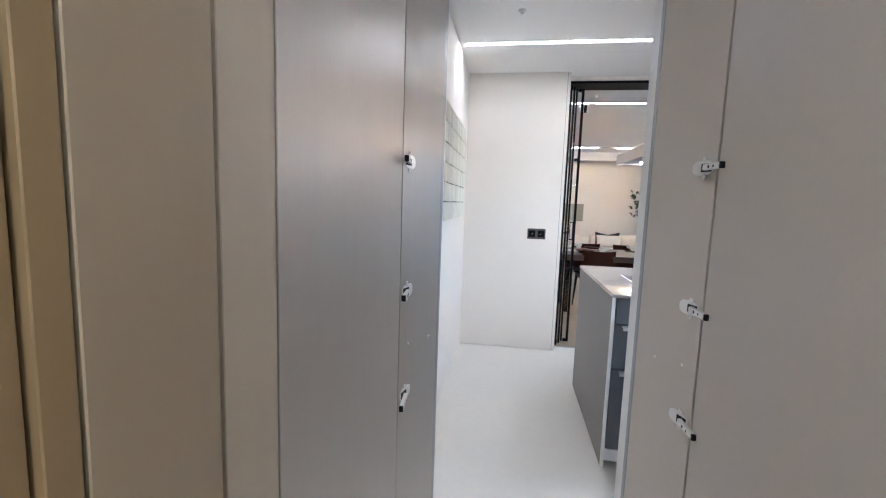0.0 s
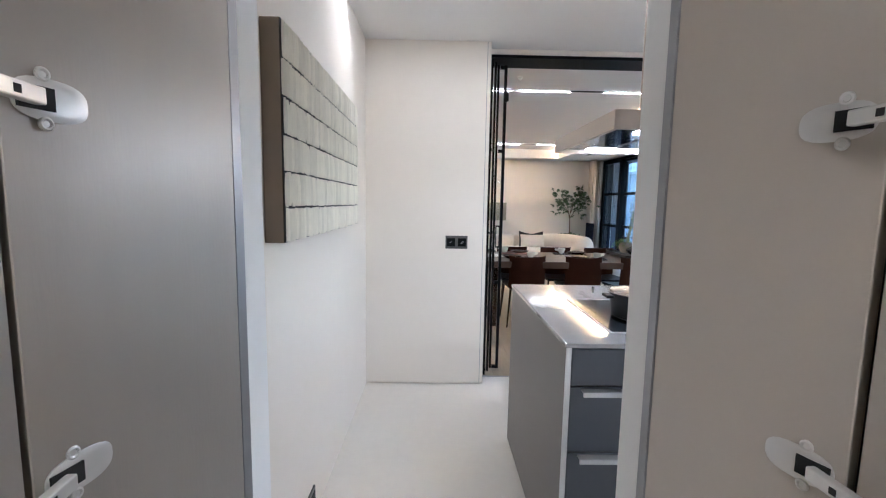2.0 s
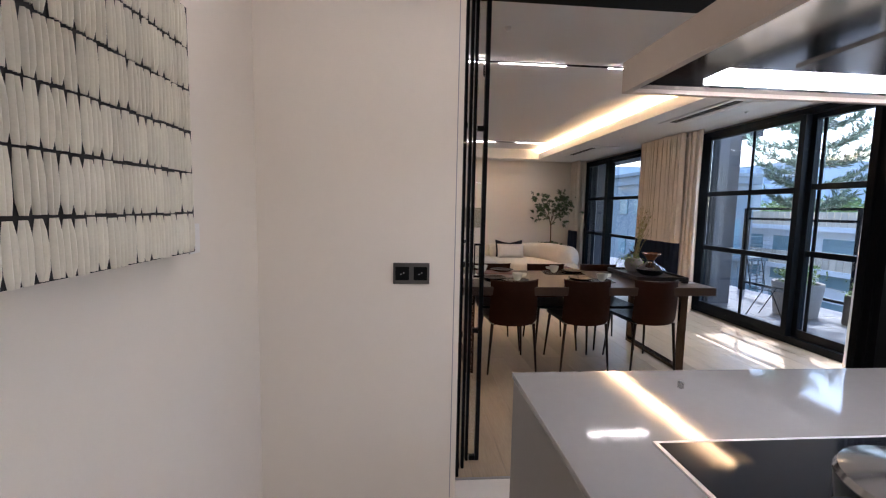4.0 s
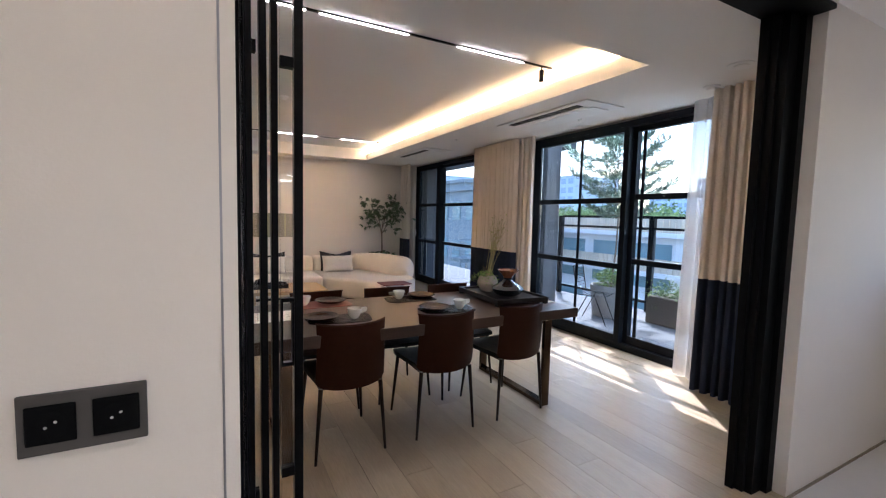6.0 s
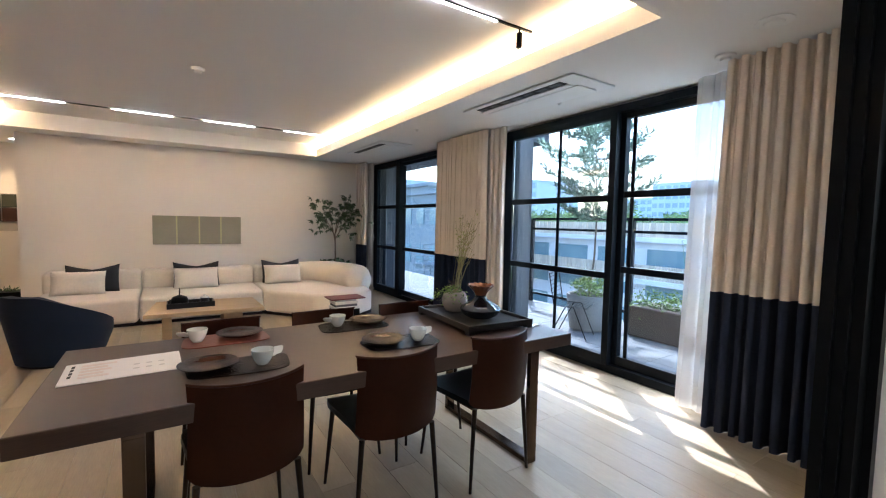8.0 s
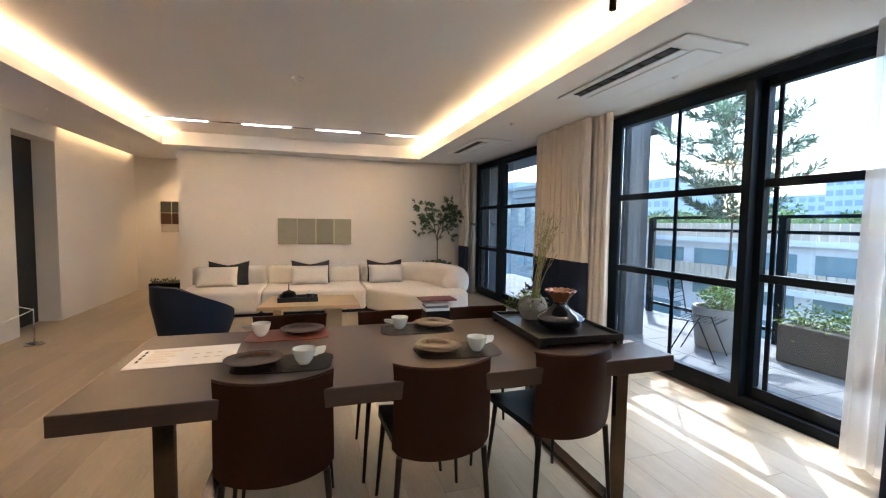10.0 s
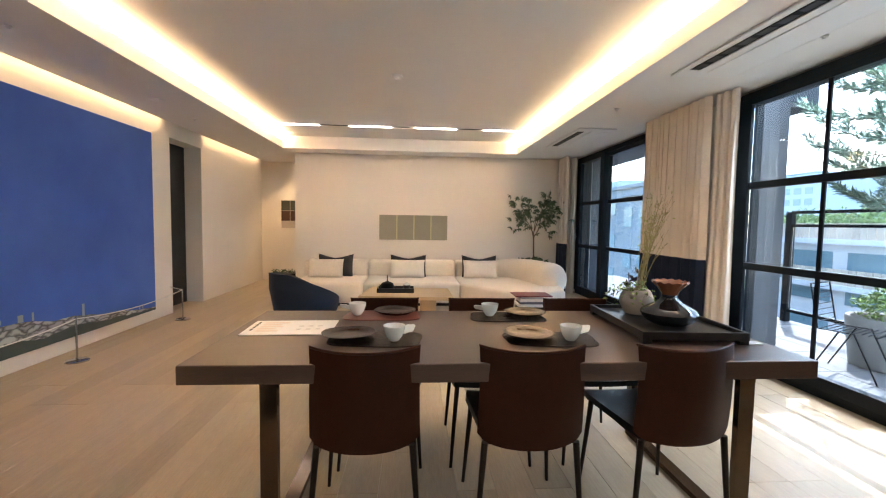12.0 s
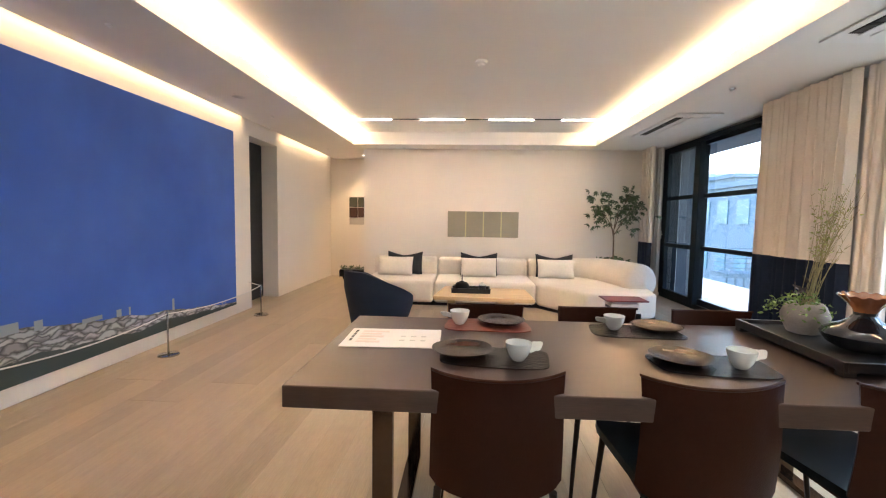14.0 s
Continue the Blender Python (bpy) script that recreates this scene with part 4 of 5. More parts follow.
for k in range(30):
    a, lean = rnd.uniform(0, 6.28), rnd.uniform(0.02, 0.12)
    h = rnd.uniform(0.24, 0.60)
    cx = 0.09
    p0 = Vector((rnd.uniform(-0.02, 0.03), rnd.uniform(-0.02, 0.02), 0.12))
    pts = [p0 + Vector((cx * t + lean * math.cos(a) * t * t, lean * math.sin(a) * t * t, h * t)) for t in (0, 0.3, 0.6, 0.85, 1)]
    tube(bm, pts, 0.0016, 4, r_end=0.0006)
    for j in range(5):
        t = rnd.uniform(0.55, 1.0)
        q = p0 + Vector((cx * t + lean * math.cos(a) * t * t, lean * math.sin(a) * t * t, h * t))
        tube(bm, [q, q + Vector((rnd.uniform(-0.02, 0.02), rnd.uniform(-0.02, 0.02), rnd.uniform(0.0, 0.03)))], 0.0022, 4, r_end=0.0005)
part("grass", bm, M_GRASS, pp, "thin straw-coloured grass stalks")


def leaf_blade(bm, base, way, normal, length, width):
    """One small pointed leaf, folded along its midrib."""
    way, normal = Vector(way).normalized(), Vector(normal)
    side = way.cross(normal).normalized()
    up = side.cross(way)
    b = Vector(base)
    v = [bm.verts.new(p) for p in (b, b + way * length * 0.45 + side * width / 2 + up * width * 0.18, b + way * length - up * length * 0.08,
                                   b + way * length * 0.45 - side * width / 2 + up * width * 0.18, b + way * length * 0.5)]
    bm.faces.new((v[0], v[1], v[4]))
    bm.faces.new((v[1], v[2], v[4]))
    bm.faces.new((v[2], v[3], v[4]))
    bm.faces.new((v[3], v[0], v[4]))


def rand_dir(r, up=0.2):
    return Vector((r.gauss(0, 1), r.gauss(0, 1), r.gauss(up, 0.8))).normalized()


bm = bmesh.new()
for k in range(170):
    t = rnd.uniform(0.45, 1.0)
    c = Vector((0.09 * t + rnd.gauss(0, 0.035) * t, rnd.gauss(0, 0.035) * t, 0.12 + 0.56 * t * rnd.uniform(0.75, 1.0)))
    leaf_blade(bm, c, rand_dir(rnd, 0.6), rand_dir(rnd, 1), rnd.uniform(0.012, 0.026), rnd.uniform(0.005, 0.010))
airy = part("airy_leaflets", bm, material("pale_yellow_green_leaf", (0.36, 0.40, 0.13), 0.6, vary=0.15, per_island=0.3), pp)
tagged(airy, "pale yellow-green leaflets on the stalks", kind="stuff")
bm = bmesh.new()
for k in range(230):
    a = rnd.uniform(0, 6.28)
    rr = rnd.uniform(0.02, 0.14)
    c = Vector((-0.035 + rr * math.cos(a), rr * math.sin(a) * 0.8, 0.12 + rnd.uniform(0.0, 0.06) - 1.1 * max(0, rr - 0.08)))
    leaf_blade(bm, c, rand_dir(rnd), rand_dir(rnd, 1), rnd.uniform(0.014, 0.028), rnd.uniform(0.008, 0.016))
part("leaves", bm, M_SPRIG, pp, "small fresh green leaves")
bm = bmesh.new()
tube(bm, [(-0.03, 0, 0.12), (-0.05, 0.0, 0.19), (-0.045, 0.01, 0.23)], 0.0025, 5)
for k in range(7):
    leaf_blade(bm, (-0.047 + 0.01 * k % 3, 0.0, 0.15 + 0.012 * k), rand_dir(rnd), rand_dir(rnd, 1), 0.05, 0.026)
part("dark_sprig", bm, M_DARKLEAF, pp, "dark plum sprig")

# ---- sofa group ----
sofa = thing("sofa", "long ivory boucle sectional sofa with a rounded chaise", "sofa")


def cushion_block(x0, y0, z0, x1, y1, z1, bev, seg=5):
    return block(x0, y0, z0, x1, y1, z1, bevel=bev, seg=seg)


for x0, x1 in ((-0.47, 0.600), (0.606, 2.088)):
    part("seat", cushion_block(x0, 9.93, 0.045, x1, 11.05, 0.365, 0.055), M_SOFA, sofa, smooth=True)
    part("backrest", cushion_block(x0 + 0.004, 10.80, 0.33, x1 - 0.004, 11.12, 0.625, 0.055), M_SOFA, sofa, smooth=True)


part("chaise", prism([(2.095, 11.05), (2.095, 9.93), (2.62, 9.22), (3.15, 9.06), (3.50, 9.30), (3.60, 9.75), (3.50, 10.45), (3.10, 11.05)], 0.045, 0.365, 0.055), M_SOFA, sofa, smooth=True)
part("backrest", cushion_block(2.099, 10.80, 0.33, 2.95, 11.12, 0.625, 0.055), M_SOFA, sofa, smooth=True)


def arm(u, v):
    p0, p1, p2, p3 = (Vector(p) for p in ((2.70, 10.97, 0.43), (3.12, 11.0, 0.46), (3.38, 10.5, 0.47), (3.47, 9.62, 0.44)))
    t = u
    c = (1 - t) ** 3 * p0 + 3 * (1 - t) ** 2 * t * p1 + 3 * (1 - t) * t * t * p2 + t ** 3 * p3
    d = (3 * (1 - t) ** 2 * (p1 - p0) + 6 * (1 - t) * t * (p2 - p1) + 3 * t * t * (p3 - p2)).normalized()
    s = Vector((d.y, -d.x, 0))
    a = 2 * math.pi * v
    e = min(1.0, (max(0.0, 1 - t) / 0.045)) ** 0.4 * min(1.0, (t + 0.02) / 0.08) ** 0.5
    r = (0.19 + 0.045 * t) * max(e, 0.02)
    return c + s * (r * math.cos(a)) + Vector((0, 0, r * math.sin(a) * 1.08))


bm = sheet(bmesh.new(), arm, 40, 24)
bmesh.ops.remove_doubles(bm, verts=bm.verts[:], dist=0.0005)
part("rolled_arm", bm, M_SOFA, sofa, smooth=60)
part("base", prism([(-0.44, 10.98), (-0.44, 10.0), (2.10, 10.0), (2.66, 9.30), (3.14, 9.15), (3.52, 9.36), (3.62, 9.75), (3.54, 10.4), (3.10, 10.98)], 0.0, 0.05, 0), M_DARKGAP, sofa, "dark recessed base")

M_CHAR = material("charcoal_felt", (0.028, 0.028, 0.030), 0.9, vary=0.06, fine=0.06, bump=0.2, bump_scale=200)
M_PILLOW = material("ivory_linen", (0.74, 0.68, 0.60), 0.9, vary=0.03, fine=0.05, bump=0.25, bump_scale=260)


def pillow(x, y, z, w, h, d, mat, label, rz=0, lean=-16, ears=0.0, seam=False):
    """A stuffed cushion standing on its long edge; ears lifts its upper corners."""
    p = thing("cushion", label, "cushion", "cushions on the sofa", at=(x, y, z), rz=rz)
    bm = bmesh.new()
    for s in (-1, 1):
        def f(u, v, s=s):
            a, b = u * 2 - 1, v * 2 - 1
            puff = (1 - a ** 4) ** 0.6 * (1 - b ** 4) ** 0.6
            zz = h / 2 * (1 + b * (1 - 0.05 * (1 - a * a))) - (ears * (1 - abs(a)) if b > 0.99 else ears * (1 - abs(a)) * max(0, b) ** 3)
            return (a * w / 2 * (1 - 0.04 * (1 - b * b)), s * d / 2 * puff, zz)
        sheet(bm, f, 18, 14)
    bmesh.ops.remove_doubles(bm, verts=bm.verts[:], dist=0.0008)
    rot = Matrix.Rotation(radians(lean), 4, "X")
    bmesh.ops.transform(bm, matrix=rot, verts=bm.verts[:])
    body = part("cover", bm, mat, p, smooth=70)
    if seam:
        bm = bmesh.new()
        tube(bm, [(-w * 0.46, -d * 0.30, h * 0.80), (-w * 0.2, -d * 0.44, h * 0.79), (w * 0.2, -d * 0.44, h * 0.79), (w * 0.46, -d * 0.30, h * 0.80)], 0.003, 5)
        bmesh.ops.transform(bm, matrix=rot, verts=bm.verts[:])
        part("piping", bm, M_PILLOW, body)
    return p


for x, dx in ((-0.06, 0.12), (1.27, 0.0), (2.48, 0.0)):
    pillow(x + dx + 0.01, 10.66, 0.362, 0.60 if dx < 0.1 else 0.58, 0.385, 0.13, M_CHAR, "charcoal cushion leaning on the ivory sofa back", ears=0.07)
    pillow(x, 10.50, 0.362, 0.57, 0.31, 0.14, M_PILLOW, "ivory linen cushion with piping, before a charcoal one", seam=True, rz=-3 if dx > 0.1 else 0)

ct = thing("coffee_table", "low pale oak coffee table with block legs", "coffee table")
part("tabletop", prism([(0.70, 8.68), (1.86, 8.60), (1.84, 9.32), (0.80, 9.46)], 0.335, 0.378, 0.003, 1), M_OAK, ct)
part("leg", prism([(1.46, 8.86), (1.66, 8.86), (1.66, 9.20), (1.46, 9.22)], 0, 0.335, 0.002, 1), M_OAK, ct)
part("leg", prism([(0.86, 8.86), (0.95, 8.86), (0.95, 9.26), (0.86, 9.26)], 0, 0.335, 0.002, 1), M_OAK, ct)
tt = thing("tea_tray", "small black tray with a kettle and jars on the coffee table", "tray", at=(1.14, 9.02, 0.3785))
part("base", block(-0.225, -0.11, 0, 0.225, 0.11, 0.012), M_TRAY, tt)
for b in ((-0.235, -0.115, 0, -0.225, 0.115, 0.058), (0.225, -0.115, 0, 0.235, 0.115, 0.058), (-0.225, -0.115, 0, 0.225, -0.105, 0.058), (-0.225, 0.105, 0, 0.225, 0.115, 0.058)):
    part("rim", block(*b), M_TRAY, tt)
ke = thing("kettle", "small black iron kettle on the tea tray", "kettle", at=(1.03, 9.03, 0.3905))
bm = bmesh.new()
lathe(bm, [(0.055, 0), (0.085, 0.018), (0.092, 0.055), (0.075, 0.095), (0.06, 0.105), (0.03, 0.115), (0.010, 0.125)], 24)
part("body", bm, M_BLACK, ke, smooth=True)
bm = bmesh.new()
tube(bm, [(0, 0, 0.11), (0, 0, 0.20)], 0.006, 6)
part("lid_knob", bm, M_BLACK, ke)
bm = bmesh.new()
tube(bm, [(-0.06, 0, 0.05), (-0.10, 0, 0.075)], 0.011, 8, r_end=0.006)
part("spout", bm, M_BLACK, ke, smooth=True)
jr = thing("lidded_jar", "small dark jar with a pale lid on the tea tray", "jar", at=(1.28, 9.04, 0.3905))
bm = bmesh.new()
lathe(bm, [(0.040, 0), (0.045, 0.005), (0.045, 0.070), (0.041, 0.073)], 20)
part("body", bm, M_TRAY, jr, smooth=True)
bm = bmesh.new()
lathe(bm, [(0.042, 0.073), (0.042, 0.085), (0.018, 0.094), (0.014, 0.108)], 20)
part("lid", bm, M_CUP, jr, "pale lid", smooth=True)
bm = bmesh.new()
lathe(bm, [(0.012, 0), (0.03, 0.012), (0.034, 0.022), (0.03, 0.022), (0.01, 0.006)], 20)
single("tea_bowl", bm, M_CUP, "small pale tea bowl on the tea tray", "bowl", smooth=True, at=(1.19, 8.99, 0.3905))

# navy tub chair, its back towards the painting wall
lc = thing("lounge_chair", "navy velvet tub armchair with a sloping back", "armchair", at=(0.05, 8.80, 0), rz=52)


def shell(u, v):
    a = math.pi * (0.30 + 1.40 * u)
    k = abs(u * 2 - 1)
    top = 0.665 - 0.31 * max(0, k - 0.22) ** 1.1 / 0.78 ** 1.1
    rx = 0.43 * (0.80 + 0.20 * min(1, v * 1.4))
    z = 0.03 + (top - 0.03) * v
    return (rx * math.cos(a), rx * 0.90 * math.sin(a), z)


part("shell", sheet(bmesh.new(), shell, 40, 14, 0.085), M_NAVY, lc, smooth=60)
bm = bmesh.new()


def seatc(u, v):
    a = 2 * math.pi * u
    r = 0.31 * min(1, v * 1.001)
    return (r * math.cos(a) + 0.04, r * math.sin(a), 0.36 - 0.05 * (v ** 6))


sheet(bm, seatc, 32, 8, 0.10)
part("seat", bm, M_NAVY, lc, smooth=60)
bm = bmesh.new()
lathe(bm, [(0.30, 0), (0.30, 0.04)], 28)
part("base", bm, M_DARKGAP, lc)

bk = thing("book_pile", "pile of books with a red cover on top beside the sofa", "books", at=(2.72, 8.35, 0))
part("stool", block(-0.14, -0.12, 0, 0.16, 0.12, 0.33, bevel=0.004), M_BLACK, bk)
for k, (w, d, h, c) in enumerate(((0.30, 0.22, 0.03, (0.7, 0.68, 0.66)), (0.27, 0.2, 0.025, (0.1, 0.1, 0.12)), (0.29, 0.21, 0.03, (0.66, 0.62, 0.6)), (0.25, 0.19, 0.02, (0.35, 0.36, 0.4)))):
    z = 0.331 + 0.031 * k
    part("book", block(-w / 2, -d / 2, z, w / 2, d / 2, z + h, bevel=0.002), material("book_cover", c, 0.5, vary=0.05), bk)
part("book", boxes((-0.20, -0.15, 0.455, 0.22, 0.13, 0.468)), material("wine_red_cover", (0.16, 0.035, 0.04), 0.45, vary=0.05), bk, "wine-red book")

# ---- corner plant ----
pl = thing("umbrella_tree", "tall potted umbrella tree with dark green leaf fans", "plant", at=(3.55, 11.18, 0))
bm = bmesh.new()
lathe(bm, [(0.14, 0), (0.16, 0.01), (0.18, 0.32), (0.17, 0.34), (0.15, 0.33)], 28)
part("pot", bm, M_BLACK, pl, smooth=True)
M_BARK = material("grey_brown_bark", (0.16, 0.12, 0.085), 0.85, vary=0.15, fine=0.1, bump=0.3)
M_LEAF = material("dark_green_leaf", (0.05, 0.088, 0.034), 0.36, vary=0.2, scale=8, per_island=0.35)
rnd = random.Random(4)
bm = bmesh.new()
tube(bm, [(0, 0, 0.3), (0.02, 0, 0.7), (0.01, 0, 1.12)], 0.016, 8, r_end=0.012)
tips = []
for bx, bz, x2, z2 in ((0.01, 1.10, -0.22, 1.42), (0.01, 1.12, 0.05, 1.5), (0.02, 1.05, 0.30, 1.55), (0.01, 1.0, -0.10, 1.62), (0.02, 1.15, 0.22, 1.72)):
    tube(bm, [(bx, 0, bz), ((bx + x2) / 2, rnd.uniform(-0.08, 0.05), (bz + z2) / 2 + 0.03), (x2, rnd.uniform(-0.15, 0.05), z2)], 0.009, 6, r_end=0.005)
part("trunk", bm, M_BARK, pl, smooth=True)
bm = bmesh.new()
for k in range(150):
    side = rnd.random()
    cx, cz, sx, sz = (-0.21, 1.44, 0.11, 0.20) if side < 0.47 else (0.27, 1.54, 0.12, 0.20)
    c = Vector((rnd.gauss(cx, sx), rnd.uniform(-0.22, 0.16), rnd.gauss(cz, sz)))
    if c.z < 1.05 or c.z > 1.86:
        continue
    axis = rand_dir(rnd, 1.2)
    for j in range(7):
        a = 2 * math.pi * j / 7
        e1 = axis.orthogonal().normalized()
        e2 = axis.cross(e1)
        leaf_blade(bm, c, e1 * math.cos(a) + e2 * math.sin(a) - axis * 0.6, axis, rnd.uniform(0.055, 0.095), rnd.uniform(0.022, 0.034))
for k in range(26):
    c = Vector((rnd.gauss(0.0, 0.13), rnd.uniform(-0.15, 0.1), rnd.uniform(0.42, 0.66)))
    axis = rand_dir(rnd, 0.8)
    for j in range(6):
        a = 2 * math.pi * j / 6
        e1 = axis.orthogonal().normalized()
        leaf_blade(bm, c, e1 * math.cos(a) + axis.cross(e1) * math.sin(a) - axis * 0.3, axis, 0.08, 0.045)
part("crown", bm, M_LEAF, pl)

# ---- wall art ----
art = thing("four_panel_painting", "four muted olive-grey panels side by side on the wall", "painting", at=(0, BACK, 0))
M_ART = material("muted_olive_pigment", (0.30, 0.285, 0.215), 0.7, vary=0.05, scale=3, fine=0.03, per_object=0.05, bump=0.05)
M_ARTE = material("lime_edge_pigment", (0.50, 0.49, 0.27), 0.7, vary=0.03)
for k in range(4):
    x0 = 0.722 + k * 0.320
    p = part("panel", block(x0, -0.028, 0.950, x0 + 0.317, -0.001, 1.414, bevel=0.002, seg=1), M_ART, art)
    if k:
        part("pale_edge", block(x0 - 0.003, -0.026, 0.950, x0 + 0.018, -0.0285, 1.414), M_ARTE, p)
art2 = thing("small_panel_painting", "small grid of dark green and brown panels on the corridor wall", "painting", at=(0, 12.92, 0))
# the board's bare lower strip stands in for the grey shadow below the panels
part("board", block(-1.475, -0.012, 1.12, -0.90, -0.001, 1.715), material("grey_shadow_board", (0.50, 0.46, 0.40), 0.8, vary=0.03), art2)
for i in range(3):
    for j, c in ((0, (0.06, 0.025, 0.015)), (1, (0.06, 0.065, 0.045))):
        part("panel", block(-1.472 + i * 0.19, -0.03, 1.275 + j * 0.22, -1.472 + i * 0.19 + 0.175, -0.012, 1.275 + j * 0.22 + 0.21), material("dark_panel_pigment", c, 0.5, vary=0.1), art2)

tg = thing("planter_trough", "low dark trough with succulents at the corridor's end", "planter", at=(-1.16, 12.45, 0))
part("trough", boxes((-0.36, -0.14, 0.06, 0.30, 0.14, 0.20), (-0.30, -0.10, 0, -0.22, 0.10, 0.06), (0.16, -0.10, 0, 0.24, 0.10, 0.06)), M_BLACK, tg)
bm = bmesh.new()
for k in range(160):
    leaf_blade(bm, (rnd.uniform(-0.38, 0.28), rnd.uniform(-0.15, 0.13), rnd.uniform(0.19, 0.25)), rand_dir(rnd, 0.4), rand_dir(rnd, 1), rnd.uniform(0.03, 0.07), 0.03)
part("succulents", bm, M_LEAF, tg)

# large painting: blue field above a band of rocks
pt = thing("large_painting", "huge deep-blue painting with a strip of grey rocks below", "painting", at=(PWX, 0, 0))
mp = bpy.data.materials.new("blue_field_and_rocks")
mp.use_nodes = True
nt = mp.node_tree
pb = nt.nodes["Principled BSDF"]
pb.inputs["Roughness"].default_value = 0.75
N, L = nt.nodes.new, nt.links.new
tc = N("ShaderNodeTexCoord")
sep = N("ShaderNodeSeparateXYZ")
L(tc.outputs["Object"], sep.inputs[0])


def calc(op, a, b):
    m = N("ShaderNodeMath")
    m.operation = op
    for i, v in enumerate((a, b)):
        if isinstance(v, (int, float)):
            m.inputs[i].default_value = v
        else:
            L(v, m.inputs[i])
    return m.outputs[0]


nz = N("ShaderNodeTexNoise")
nz.inputs["Scale"].default_value, nz.inputs["Detail"].default_value = 3.0, 6
L(tc.outputs["Object"], nz.inputs[0])
# the shore rises towards the near end
shore = calc("ADD", calc("MULTIPLY", calc("SUBTRACT", 9.05, sep.outputs[1]), 0.125), calc("ADD", calc("MULTIPLY", nz.outputs[0], 0.08), 0.125))
mask = calc("LESS_THAN", sep.outputs[2], shore)
deep = calc("LESS_THAN", sep.outputs[2], calc("ADD", calc("MULTIPLY", calc("SUBTRACT", shore, 0.13), 0.42), calc("ADD", calc("MULTIPLY", nz.outputs[0], 0.10), 0.09)))
mapv = N("ShaderNodeMapping")
mapv.inputs["Scale"].default_value = (1, 4.2, 15)
warp = N("ShaderNodeMix")
warp.data_type, warp.blend_type = "RGBA", "ADD"
warp.inputs[0].default_value = 0.10
nw = N("ShaderNodeTexNoise")
nw.inputs["Scale"].default_value, nw.inputs["Detail"].default_value = 9.0, 4
L(tc.outputs["Object"], nw.inputs[0])
L(tc.outputs["Object"], warp.inputs[6])
L(nw.outputs["Color"], warp.inputs[7])
L(warp.outputs[2], mapv.inputs[0])
vo = N("ShaderNodeTexVoronoi")
vo.feature = "DISTANCE_TO_EDGE"
vo.inputs["Scale"].default_value = 1.6
L(mapv.outputs[0], vo.inputs[0])
vc = N("ShaderNodeTexVoronoi")
vc.inputs["Scale"].default_value = 1.6
L(mapv.outputs[0], vc.inputs[0])
rr = N("ShaderNodeValToRGB")
rr.color_ramp.elements[0].color, rr.color_ramp.elements[1].color = (0.085, 0.10, 0.10, 1), (0.50, 0.53, 0.50, 1)
rr.color_ramp.elements[1].position = 0.22
L(vo.outputs["Distance"], rr.inputs[0])
stone = N("ShaderNodeMix")
stone.data_type, stone.blend_type = "RGBA", "MULTIPLY"
stone.inputs[0].default_value = 0.55
L(rr.outputs[0], stone.inputs[6])
L(vc.outputs["Color"], stone.inputs[7])
grey = N("ShaderNodeHueSaturation")
grey.inputs["Saturation"].default_value = 0.15
L(stone.outputs[2], grey.inputs["Color"])
dk = N("ShaderNodeMix")
dk.data_type = "RGBA"
L(deep, dk.inputs[0])
L(grey.outputs[0], dk.inputs[6])
dk.inputs[7].default_value = (0.055, 0.074, 0.068, 1)
nb = N("ShaderNodeTexNoise")
nb.inputs["Scale"].default_value, nb.inputs["Detail"].default_value = 1.3, 8
L(tc.outputs["Object"], nb.inputs[0])
rb = N("ShaderNodeValToRGB")
rb.color_ramp.elements[0].position, rb.color_ramp.elements[1].position = 0.3, 0.72
rb.color_ramp.elements[0].color, rb.color_ramp.elements[1].color = (0.033, 0.098, 0.42, 1), (0.053, 0.140, 0.53, 1)
L(nb.outputs[0], rb.inputs[0])
mx = N("ShaderNodeMix")
mx.data_type = "RGBA"
L(mask, mx.inputs[0])
L(rb.outputs[0], mx.inputs[6])
L(dk.outputs[2], mx.inputs[7])
L(mx.outputs[2], pb.inputs["Base Color"])
part("canvas", block(0.001, 4.55, 0.135, 0.030, 9.055, 2.325, bevel=0.002, seg=1), mp, pt)
M_PALE = material("pale_grey_paint", (0.30, 0.34, 0.36), 0.8, vary=0.1)
for y0, y1, z0, z1 in ((7.875, 7.905, 0.31, 0.43), (8.73, 8.75, 0.20, 0.24), (8.79, 8.805, 0.20, 0.235), (7.20, 7.25, 0.40, 0.46), (7.33, 7.35, 0.39, 0.46), (6.52, 6.58, 0.46, 0.53), (6.88, 7.06, 0.42, 0.455), (6.26, 6.42, 0.48, 0.55)):
    part("painted_block", block(0.030, y0, z0, 0.0312, y1, z1), M_PALE, pt)

# rope barrier before the painting


def barrier_post(x, y):
    p = thing("barrier_post", "short brushed steel rope post on a round foot", "barrier post", "rope posts before the painting", at=(x, y, 0))
    bm = bmesh.new()
    lathe(bm, [(0.088, 0), (0.088, 0.008), (0.082, 0.013), (0.012, 0.014)], 32)
    part("foot", bm, M_STEEL, p, smooth=True)
    bm = bmesh.new()
    lathe(bm, [(0.0085, 0.013), (0.0085, 0.385), (0.006, 0.392)], 14)
    part("pole", bm, M_STEEL, p, smooth=True)


